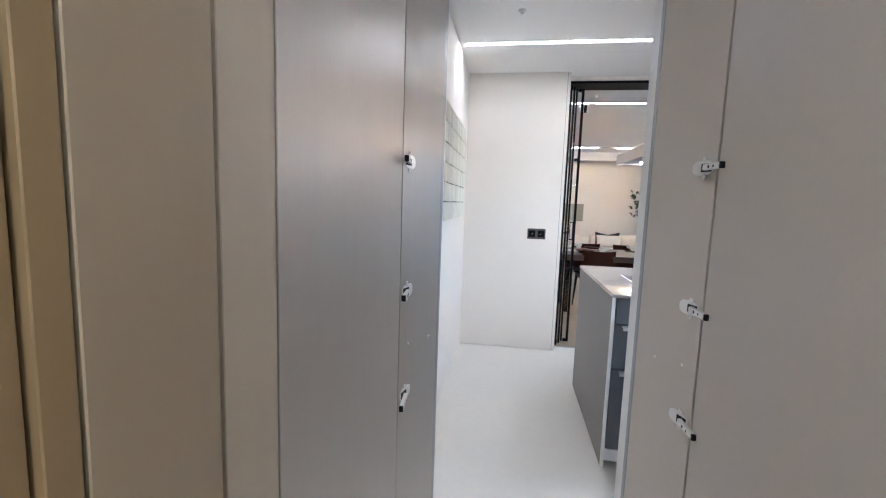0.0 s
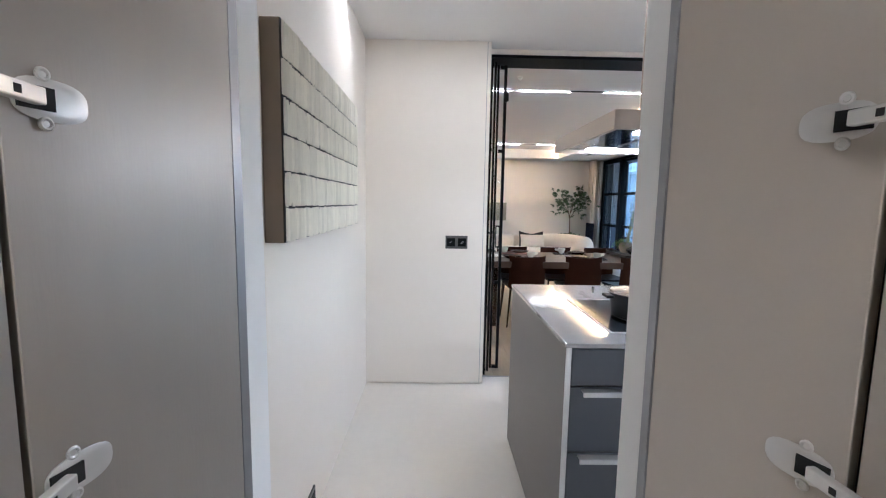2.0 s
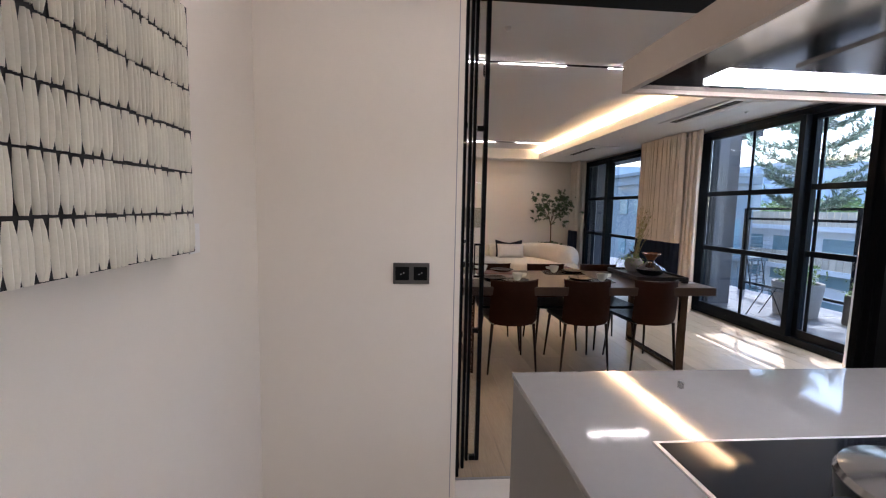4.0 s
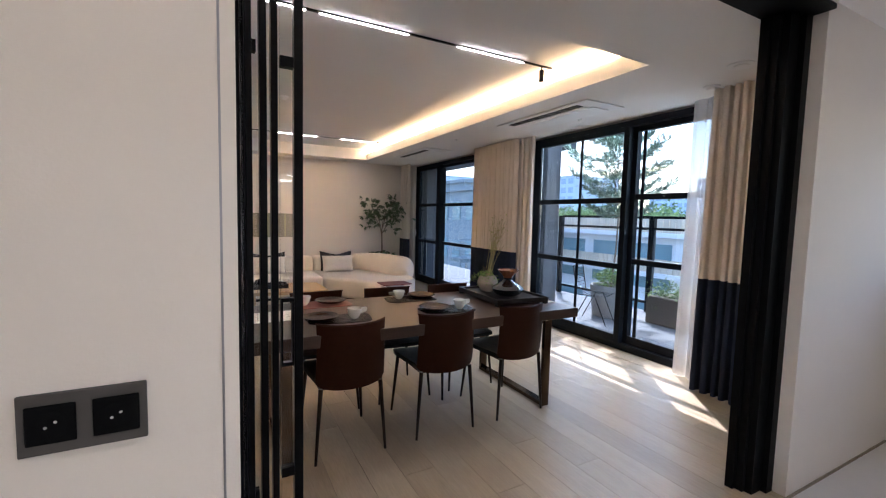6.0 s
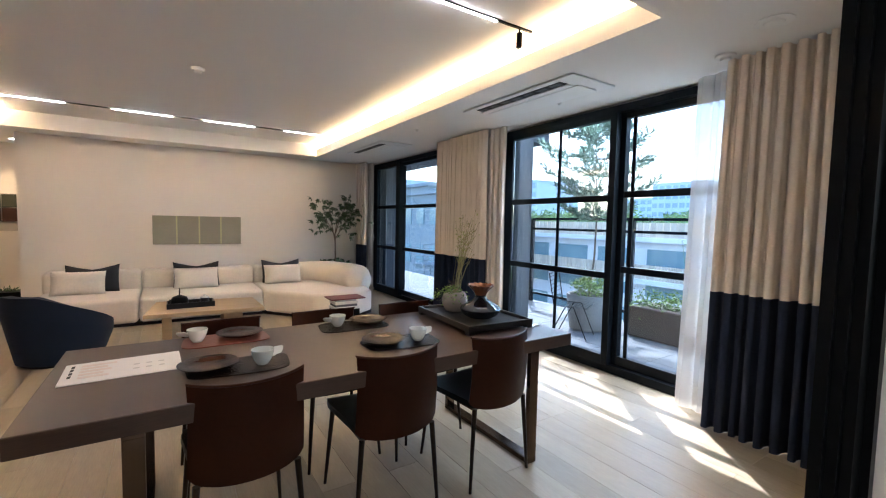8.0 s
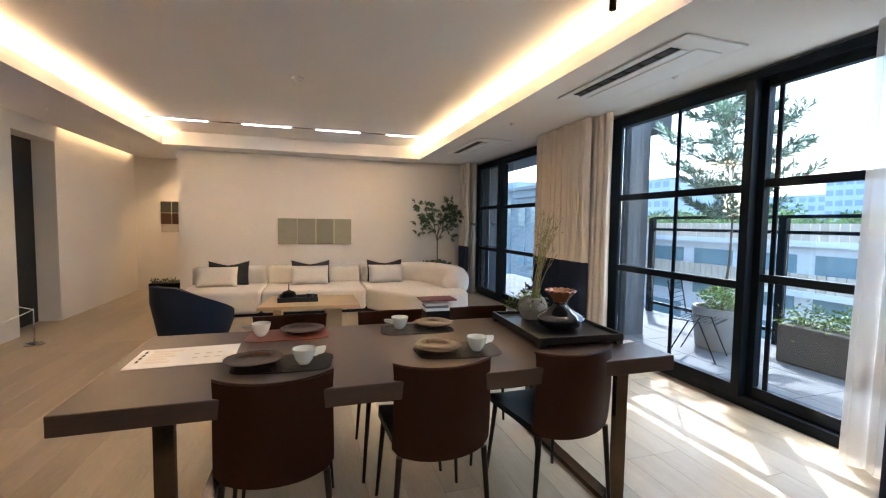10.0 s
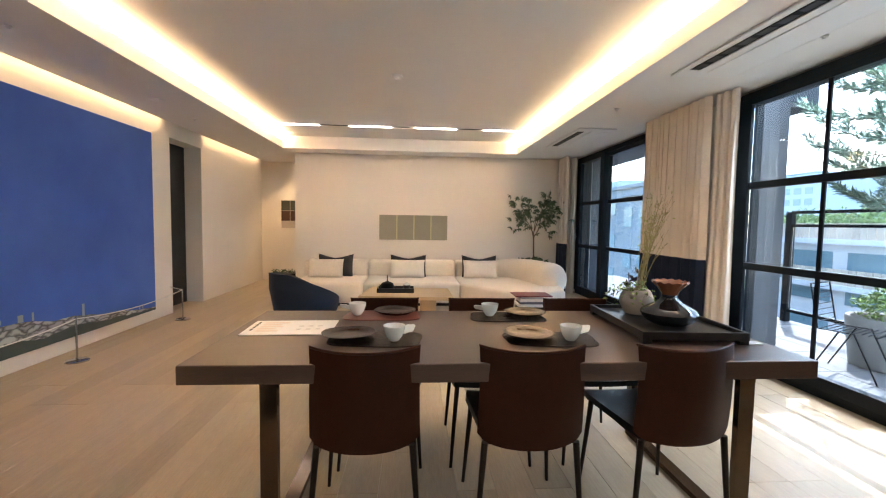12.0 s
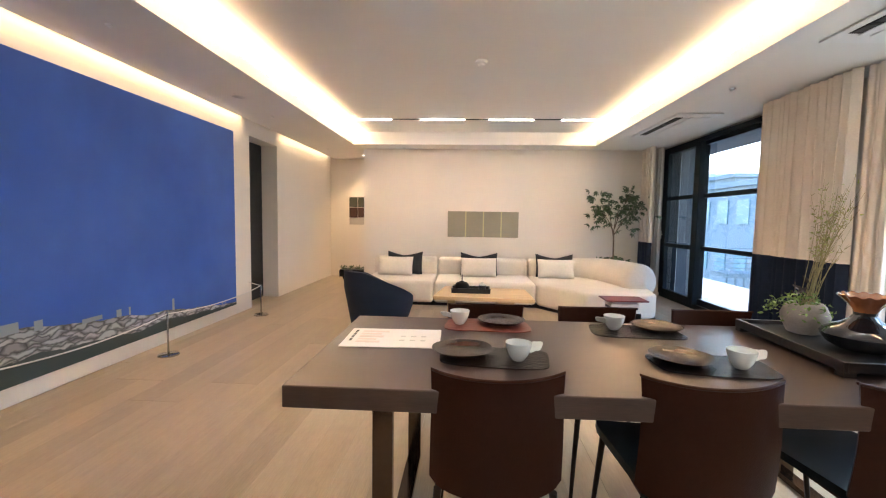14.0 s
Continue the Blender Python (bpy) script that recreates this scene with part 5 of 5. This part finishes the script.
POSTS = ((-1.60, 4.4), (-1.60, 5.93), (-1.60, 7.45), (-1.55, 9.08))
for x, y in POSTS:
    barrier_post(x, y)
M_ROPE = material("white_cord", (0.72, 0.70, 0.66), 0.9, vary=0.03)
for (xa, ya), (xb, yb) in zip(POSTS, POSTS[1:]):
    bm = bmesh.new()
    tube(bm, [(xa + (xb - xa) * t, ya + (yb - ya) * t, 0.380 - 0.05 * 4 * t * (1 - t)) for t in [i / 14 for i in range(15)]], 0.005, 6)
    single("barrier_rope", bm, M_ROPE, "thin white rope sagging between steel posts", "rope", "ropes before the painting", smooth=True)
bm = bmesh.new()
tube(bm, [(-1.55, 9.08, 0.38), (-1.65, 9.25, 0.355), (-1.885, 9.42, 0.365)], 0.005, 6)
single("barrier_rope", bm, M_ROPE, "thin white rope from a post to the wall", "rope", "ropes before the painting", smooth=True)


# ---- terrace and what lies beyond ----
M_PAVE = material("pale_grey_paving", (0.105, 0.112, 0.122), 0.7, vary=0.05, scale=3, fine=0.05, bump=0.1, per_object=0.05)
M_CONC = material("grey_render", (0.085, 0.09, 0.10), 0.85, vary=0.05, scale=2, fine=0.03, bump=0.1)
M_WHITEB = material("white_render", (0.78, 0.80, 0.82), 0.85, vary=0.03, scale=0.4, fine=0.02)
M_BOARD = material("weathered_timber_board", (0.66, 0.56, 0.44), 0.8, vary=0.08, scale=2, per_island=0.12, fine=0.05)
M_BALC = material("grey_white_balcony_paint", (0.17, 0.21, 0.225), 0.8, vary=0.04, scale=0.6, fine=0.03)
M_HOUSE = material("pale_blue_grey_render", (0.25, 0.30, 0.33), 0.85, vary=0.06, scale=0.4, fine=0.04)
M_WINB = material("blue_green_window_glass", (0.22, 0.34, 0.38), 0.15, vary=0.1, scale=0.5)
# distance haze is mixed into the facade and window colours of the far towers
M_FAR = material("haze_tinted_facade", (0.55, 0.66, 0.80), 0.8, vary=0.04, scale=0.1)
M_FARW = material("haze_tinted_window", (0.34, 0.45, 0.62), 0.4, vary=0.05, scale=0.1)
M_BUSH = material("sunlit_shrub_leaf", (0.14, 0.22, 0.05), 0.5, vary=0.2, scale=5, per_island=0.4)
M_NEEDLE = material("blue_green_needles", (0.16, 0.235, 0.175), 0.55, vary=0.2, scale=3, per_island=0.35)
M_PLANTER = material("dark_brown_planter", (0.075, 0.058, 0.048), 0.7, vary=0.1, scale=3, fine=0.08, bump=0.15)
M_POT = material("grey_concrete_pot", (0.22, 0.215, 0.21), 0.85, vary=0.08, scale=5, fine=0.06, bump=0.15)
M_WOODS = material("far_tree_leaf", (0.14, 0.22, 0.08), 0.7, vary=0.2, scale=1, per_island=0.4)

structure("ground", block(-400, -400, -7.3, 900, 900, -7.0), material("dusty_asphalt", (0.10, 0.10, 0.10), 0.9, vary=0.15, scale=0.05), "dusty grey ground far below the terrace", "ground")
ter = structure("terrace", block(4.72, 0.5, -0.60, 6.75, 14.5, -0.052), M_CONC, "terrace slab with pale paving", "terrace")
structure("facade_below", block(-2.6, -2.7, -7.0, 4.72, 13.2, -0.13), M_WHITEB, "pale facade below the rooms", "wall")
structure("facade_fin", block(4.72, 7.92, -0.05, 5.40, 8.12, 3.2), M_CONC, "grey facade fin on the terrace", "wall")
structure("facade_fin_far", block(4.72, 11.44, -0.05, 5.12, 11.64, 2.618), M_CONC, "grey facade fin at the end of the window", "wall")
structure("facade_canopy", block(4.72, 8.06, 2.62, 5.86, 14.0, 3.0), M_CONC, "grey canopy slab over the terrace", "canopy")

rail = thing("terrace_railing", "black metal terrace railing with glass panels", "railing", at=(6.62, 0, 0))
for y in (9.12, 7.1, 5.1, 3.1, 1.1):
    part("post", block(-0.035, y - 0.045, -0.05, 0.035, y + 0.045, 1.50, bevel=0.003), M_FRAME, rail)
for z0, z1, d in ((1.475, 1.515, 0.03), (1.295, 1.335, 0.02), (0.11, 0.15, 0.02)):
    part("rail", block(-d, 0.6, z0, d, 9.08, z1), M_FRAME, rail)
for a, b in ((7.15, 9.07), (5.15, 7.05), (3.15, 5.05)):
    gl = part("glass_panel", block(-0.004, a, 0.16, 0.004, b, 1.29), M_GLASS, rail)
    gl.visible_shadow = False

rnd = random.Random(31)


def shrub(bm, cx, cy, cz, rx, ry, rz, n, size, r):
    for _ in range(n):
        d = Vector((r.gauss(0, 1), r.gauss(0, 1), r.gauss(0.2, 0.9))).normalized() * (r.random() ** 0.4)
        lump = 0.75 + 0.35 * noise.noise((d.x * 2.1 + cx, d.y * 2.1 + cy, d.z * 2.1))
        p = (cx + d.x * rx * lump, cy + d.y * ry * lump, cz + d.z * rz * lump)
        leaf_blade(bm, p, rand_dir(r), rand_dir(r, 1), r.uniform(0.6, 1.3) * size, r.uniform(0.35, 0.6) * size)


pln = thing("planter_box", "long brown planter full of sunlit green shrubs", "planter", at=(0, 0, -0.03))
part("trough", block(5.98, 2.2, 0, 6.46, 6.68, 0.40, bevel=0.02), M_PLANTER, pln)
bm = bmesh.new()
y = 6.5
while y > 2.4:
    shrub(bm, rnd.uniform(6.1, 6.3), y, rnd.uniform(0.42, 0.52), rnd.uniform(0.22, 0.34), 0.30, rnd.uniform(0.16, 0.30), 420, 0.045, rnd)
    y -= 0.33
part("shrubs", bm, M_BUSH, pln)
bm = bmesh.new()
for k in range(9):
    yy = rnd.uniform(3, 6.4)
    tube(bm, [(6.2, yy, 0.3), (6.22 + rnd.uniform(-0.1, 0.1), yy + rnd.uniform(-0.15, 0.15), rnd.uniform(0.9, 1.3))], 0.005, 5, r_end=0.002)
    for j in range(12):
        leaf_blade(bm, (6.2 + rnd.uniform(-0.12, 0.12), yy + rnd.uniform(-0.16, 0.16), rnd.uniform(0.6, 1.3)), rand_dir(rnd), rand_dir(rnd, 1), 0.05, 0.025)
part("stems", bm, M_BUSH, pln)

rp = thing("potted_conifer", "slender conifer with tiered feathery branches in a grey concrete pot", "potted tree", at=(5.82, 7.18, -0.03))
bm = bmesh.new()
lathe(bm, [(0.22, 0), (0.25, 0.01), (0.30, 0.46), (0.29, 0.48), (0.26, 0.47), (0.24, 0.40)], 36)
part("pot", bm, M_POT, rp, smooth=True)
bm = bmesh.new()
shrub(bm, 0, 0, 0.58, 0.34, 0.34, 0.24, 700, 0.05, rnd)
part("shrub", bm, M_BUSH, rp)


def wire_chair(at, rz):
    c = thing("wire_chair", "dark wire garden chair with a slatted seat", "chair", "wire chairs on the terrace", at=at, rz=rz)
    bm = bmesh.new()
    for s in (-1, 1):
        tube(bm, [(s * 0.20, 0.22, 0), (s * 0.20, 0.05, 0.40), (s * 0.20, -0.20, 0.40), (s * 0.20, -0.27, 0.80)], 0.007, 6)
        tube(bm, [(s * 0.20, -0.24, 0), (s * 0.20, -0.05, 0.40)], 0.007, 6)
    tube(bm, [(-0.2, -0.27, 0.80), (0.2, -0.27, 0.80)], 0.007, 6)
    tube(bm, [(-0.2, 0.20, 0.40), (0.2, 0.20, 0.40)], 0.007, 6)
    part("frame", bm, M_FRAME, c, smooth=True)
    for k in range(9):
        bm = bmesh.new()
        y = -0.18 + k * 0.046
        tube(bm, [(-0.2, y, 0.405), (0.2, y, 0.405)], 0.004, 5)
        part("seat_wire", bm, M_FRAME, c)
    for k in range(7):
        bm = bmesh.new()
        z = 0.46 + k * 0.05
        yy = -0.20 - 0.07 * (z - 0.40) / 0.40
        tube(bm, [(-0.2, yy, z), (0.2, yy, z)], 0.004, 5)
        part("back_wire", bm, M_FRAME, c)
    return c


w = wire_chair((5.32, 7.02, -0.03), 205)
copy_thing(w, pose(5.55, 5.0, -0.03, 0, 0, 160))

# conifer in the round pot: tiers of feathery branches with upturned tips
bm = bmesh.new()
tube(bm, [(0, 0, 0.40), (0.015, -0.05, 1.0), (0.005, -0.07, 1.6), (0.0, -0.03, 2.2), (0.01, 0.0, 2.86)], 0.016, 8, r_end=0.005)
part("trunk", bm, M_BARK, rp, smooth=True)
bmB, bmN = bmesh.new(), bmesh.new()
for tier, (z, reach, count) in enumerate(((1.56, 0.50, 5), (1.80, 0.70, 6), (2.08, 0.76, 6), (2.34, 0.64, 5), (2.56, 0.46, 5), (2.76, 0.26, 4))):
    for k in range(count):
        a = 2 * math.pi * (k + rnd.uniform(-0.25, 0.25)) / count + tier * 0.8
        ln = reach * rnd.uniform(0.72, 1.05)
        d = Vector((math.cos(a), math.sin(a), 0))
        droop, lift = rnd.uniform(0.05, 0.22), rnd.uniform(0.30, 0.46)

        def at_(t, z=z + rnd.uniform(-0.05, 0.05), d=d, ln=ln, droop=droop, lift=lift):
            return Vector((0, -0.04, z)) + d * ln * t + Vector((0, 0, ln * (-droop * t + lift * t ** 2.2)))
        tube(bmB, [at_(t) for t in (0, 0.25, 0.5, 0.75, 1)], 0.007, 5, r_end=0.003)
        side = Vector((-d.y, d.x, 0))
        for j in range(9):
            t = 0.22 + 0.78 * j / 8
            q, fwd = at_(t), (at_(min(1, t + 0.05)) - at_(t - 0.05)).normalized()
            for s in ((-1, 1) if j < 8 else (-1, 0, 1)):
                w_ = (fwd * rnd.uniform(0.7, 1.1) + side * s * rnd.uniform(0.45, 0.85) + Vector((0, 0, rnd.uniform(0.05, 0.45)))).normalized()
                lt = rnd.uniform(0.10, 0.19) * (1.25 - 0.3 * t)
                for n_ in range(12):
                    leaf_blade(bmN, q + w_ * lt * n_ / 12, w_ * 0.8 + rand_dir(rnd) * 0.65, rand_dir(rnd, 1), rnd.uniform(0.07, 0.115), 0.019)
part("branches", bmB, M_BARK, rp)
part("needles", bmN, M_NEEDLE, rp, "feathery grey-green needles")


def building(name, x0, y0, z0, x1, y1, z1, label, mat, win, rows, cols, size, faces="-x", band=()):
    """A block with a grid of window parts on the side that faces the rooms."""
    b = thing(name, label, "building", at=(0, 0, 0))
    part("wall", block(x0, y0, z0, x1, y1, z1), mat, b)
    part("roof", block(x0 - 0.2, y0 - 0.2, z1, x1 + 0.2, y1 + 0.2, z1 + 0.25), mat, b)
    ww, wh = size
    for i in range(rows):
        for j in range(cols):
            y = y0 + (y1 - y0) * (j + 0.5) / cols
            z = z0 + (z1 - z0) * (i + 0.5) / rows
            part("window", block(x0 - 0.06, y - ww / 2, z - wh / 2, x0 + 0.02, y + ww / 2, z + wh / 2), win, b)
    for z in band:
        bm = bmesh.new()
        y = y0
        while y < y1:
            box(bm, x0 - 0.5, y + 0.02, z, x0 - 0.42, y + 0.38, z + 0.85)
            y += 0.40
        part("timber_balustrade", bm, M_BOARD, b, "weathered timber board balustrade")
        part("ledge", block(x0 - 0.6, y0, z - 0.3, x0, y1, z), mat, b)
    return b


building("terraced_building", 25, 8, -7, 36, 60, 0.45, "white terraced building with timber balustrades", M_WHITEB, M_WINB, 4, 15, (2.6, 1.0), band=(0.75, -1.75))
house = building("grey_house", 14.5, 24.5, -7, 20, 29.5, 3.1, "pale grey house with a railed balcony and outdoor unit", M_HOUSE, M_WINB, 4, 3, (0.9, 1.2))
building("grey_house", 18, 32, -7, 27, 44, 4.2, "pale house among the roofs", M_HOUSE, M_WINB, 4, 5, (1.1, 1.2))
# balcony of the nearer house
part("balcony", block(12.6, 23.2, -1.15, 20, 24.5, -0.95), M_BALC, house)
for z in (-0.72, -0.50, -0.28, -0.06, 0.16):
    part("balcony_rail", boxes((12.6, 23.2, z, 20, 23.24, z + 0.035), (12.6, 23.24, z, 12.64, 24.5, z + 0.035)), M_BALC, house)
for k in range(20):
    x = 12.62 + k * 0.38
    part("picket", block(x, 23.25, -3.6, x + 0.07, 23.30, -1.15), M_BALC, house)
unit = part("outdoor_unit", block(15.2, 23.6, -0.95, 16.1, 23.95, -0.15, bevel=0.02), M_BALC, house, "white air conditioner outdoor unit")
bm = bmesh.new()
lathe(bm, [(0.27, -0.01), (0.27, 0.01)], 20)
bmesh.ops.rotate(bm, cent=(0, 0, 0), matrix=Matrix.Rotation(radians(90), 3, "X"), verts=bm.verts[:])
bmesh.ops.translate(bm, vec=(15.5, 23.595, -0.55), verts=bm.verts[:])
part("fan_grille", bm, M_WINB, unit)
part("glazed_door", block(17.4, 24.44, -0.95, 19.2, 24.52, 1.1), M_WINB, house)
building("office_tower", 100, 50, -7, 116, 63, 11.5, "distant office tower with blue haze in its colour", M_FAR, M_FARW, 9, 8, (1.2, 1.1))
building("office_tower", 70, 72, -7, 84, 92, 11.0, "distant office block with blue haze in its colour", M_FAR, M_FARW, 9, 9, (1.5, 1.2))
building("office_tower", 120, 70, -7, 134, 90, 9.5, "distant office block with blue haze in its colour", M_FAR, M_FARW, 8, 9, (1.5, 1.2))
building("office_tower", 60, 120, -7, 76, 136, 14, "distant office block with blue haze in its colour", M_FAR, M_FARW, 9, 9, (1.2, 1.1))
building("office_tower", 110, 30, -7, 124, 46, 7.5, "distant office block with blue haze in its colour", M_FAR, M_FARW, 7, 9, (1.2, 1.1))

bm = bmesh.new()
for k in range(120):
    cx, cy = rnd.uniform(28, 42), rnd.uniform(6, 62)
    shrub(bm, cx, cy, rnd.uniform(1.0, 2.0), 1.3, 1.3, rnd.uniform(0.7, 1.5), 110, 0.38, rnd)
tagged(new("roof_garden_trees", mesh_of("roof_garden_trees", bm, M_WOODS)), "bright green trees on the terraced roof", "trees", kind="stuff")
bm = bmesh.new()
for k in range(200):
    a = rnd.uniform(0.0, 1.35)
    r_ = rnd.uniform(75, 170)
    shrub(bm, r_ * math.cos(a), r_ * math.sin(a) + 8, rnd.uniform(-1.5, 1.5), 6, 6, rnd.uniform(2.2, 4.0), 60, 1.7, rnd)
tagged(new("far_woods", mesh_of("far_woods", bm, M_WOODS)), "green belt of distant trees", "trees", kind="stuff")

# terrace paving
for i in range(4):
    for j in range(20):
        if "paving" not in bpy.data.meshes:
            mesh_of("paving", block(0.003, 0.003, -0.02, 0.497, 0.597, 0.02), M_PAVE)
        ob = new("paving_slab", bpy.data.meshes["paving"])
        ob.parent = ter
        ob.matrix_basis = pose(4.72 + i * 0.5, 2.3 + j * 0.6, -0.05)


# ---- floor planks, laid along the living room ----
floor = bpy.data.objects["floor"]
rnd = random.Random(8)
PW, PL = 0.187, 2.10
plank_meshes = {}


def plank_mesh(w, l):
    key = (round(w, 3), round(l, 3))
    if key not in plank_meshes:
        bm = bmesh.new()
        box(bm, 0.0003, 0.0003, -0.012, w - 0.0003, l - 0.0003, 0.0)
        top = [v for v in bm.verts if v.co.z > -0.001]
        for v in top:
            v.co.x += 0.0008 if v.co.x < w / 2 else -0.0008
            v.co.y += 0.0008 if v.co.y < l / 2 else -0.0008
        plank_meshes[key] = mesh_of("plank", bm, M_PLANK)
    return plank_meshes[key]


x = -2.16
while x < WX - 0.01:
    w = min(PW, WX - x)
    y = 3.73
    first = rnd.choice((0.7, 1.05, 1.4, 1.75, 2.1))
    while y < 12.9:
        l = min(first if y == 3.73 else PL, 12.92 - y)
        if l > 0.05:
            ob = new("plank", plank_mesh(w, l))
            ob.parent = floor
            ob.matrix_basis = pose(x, y, 0)
        y += l
    x += PW
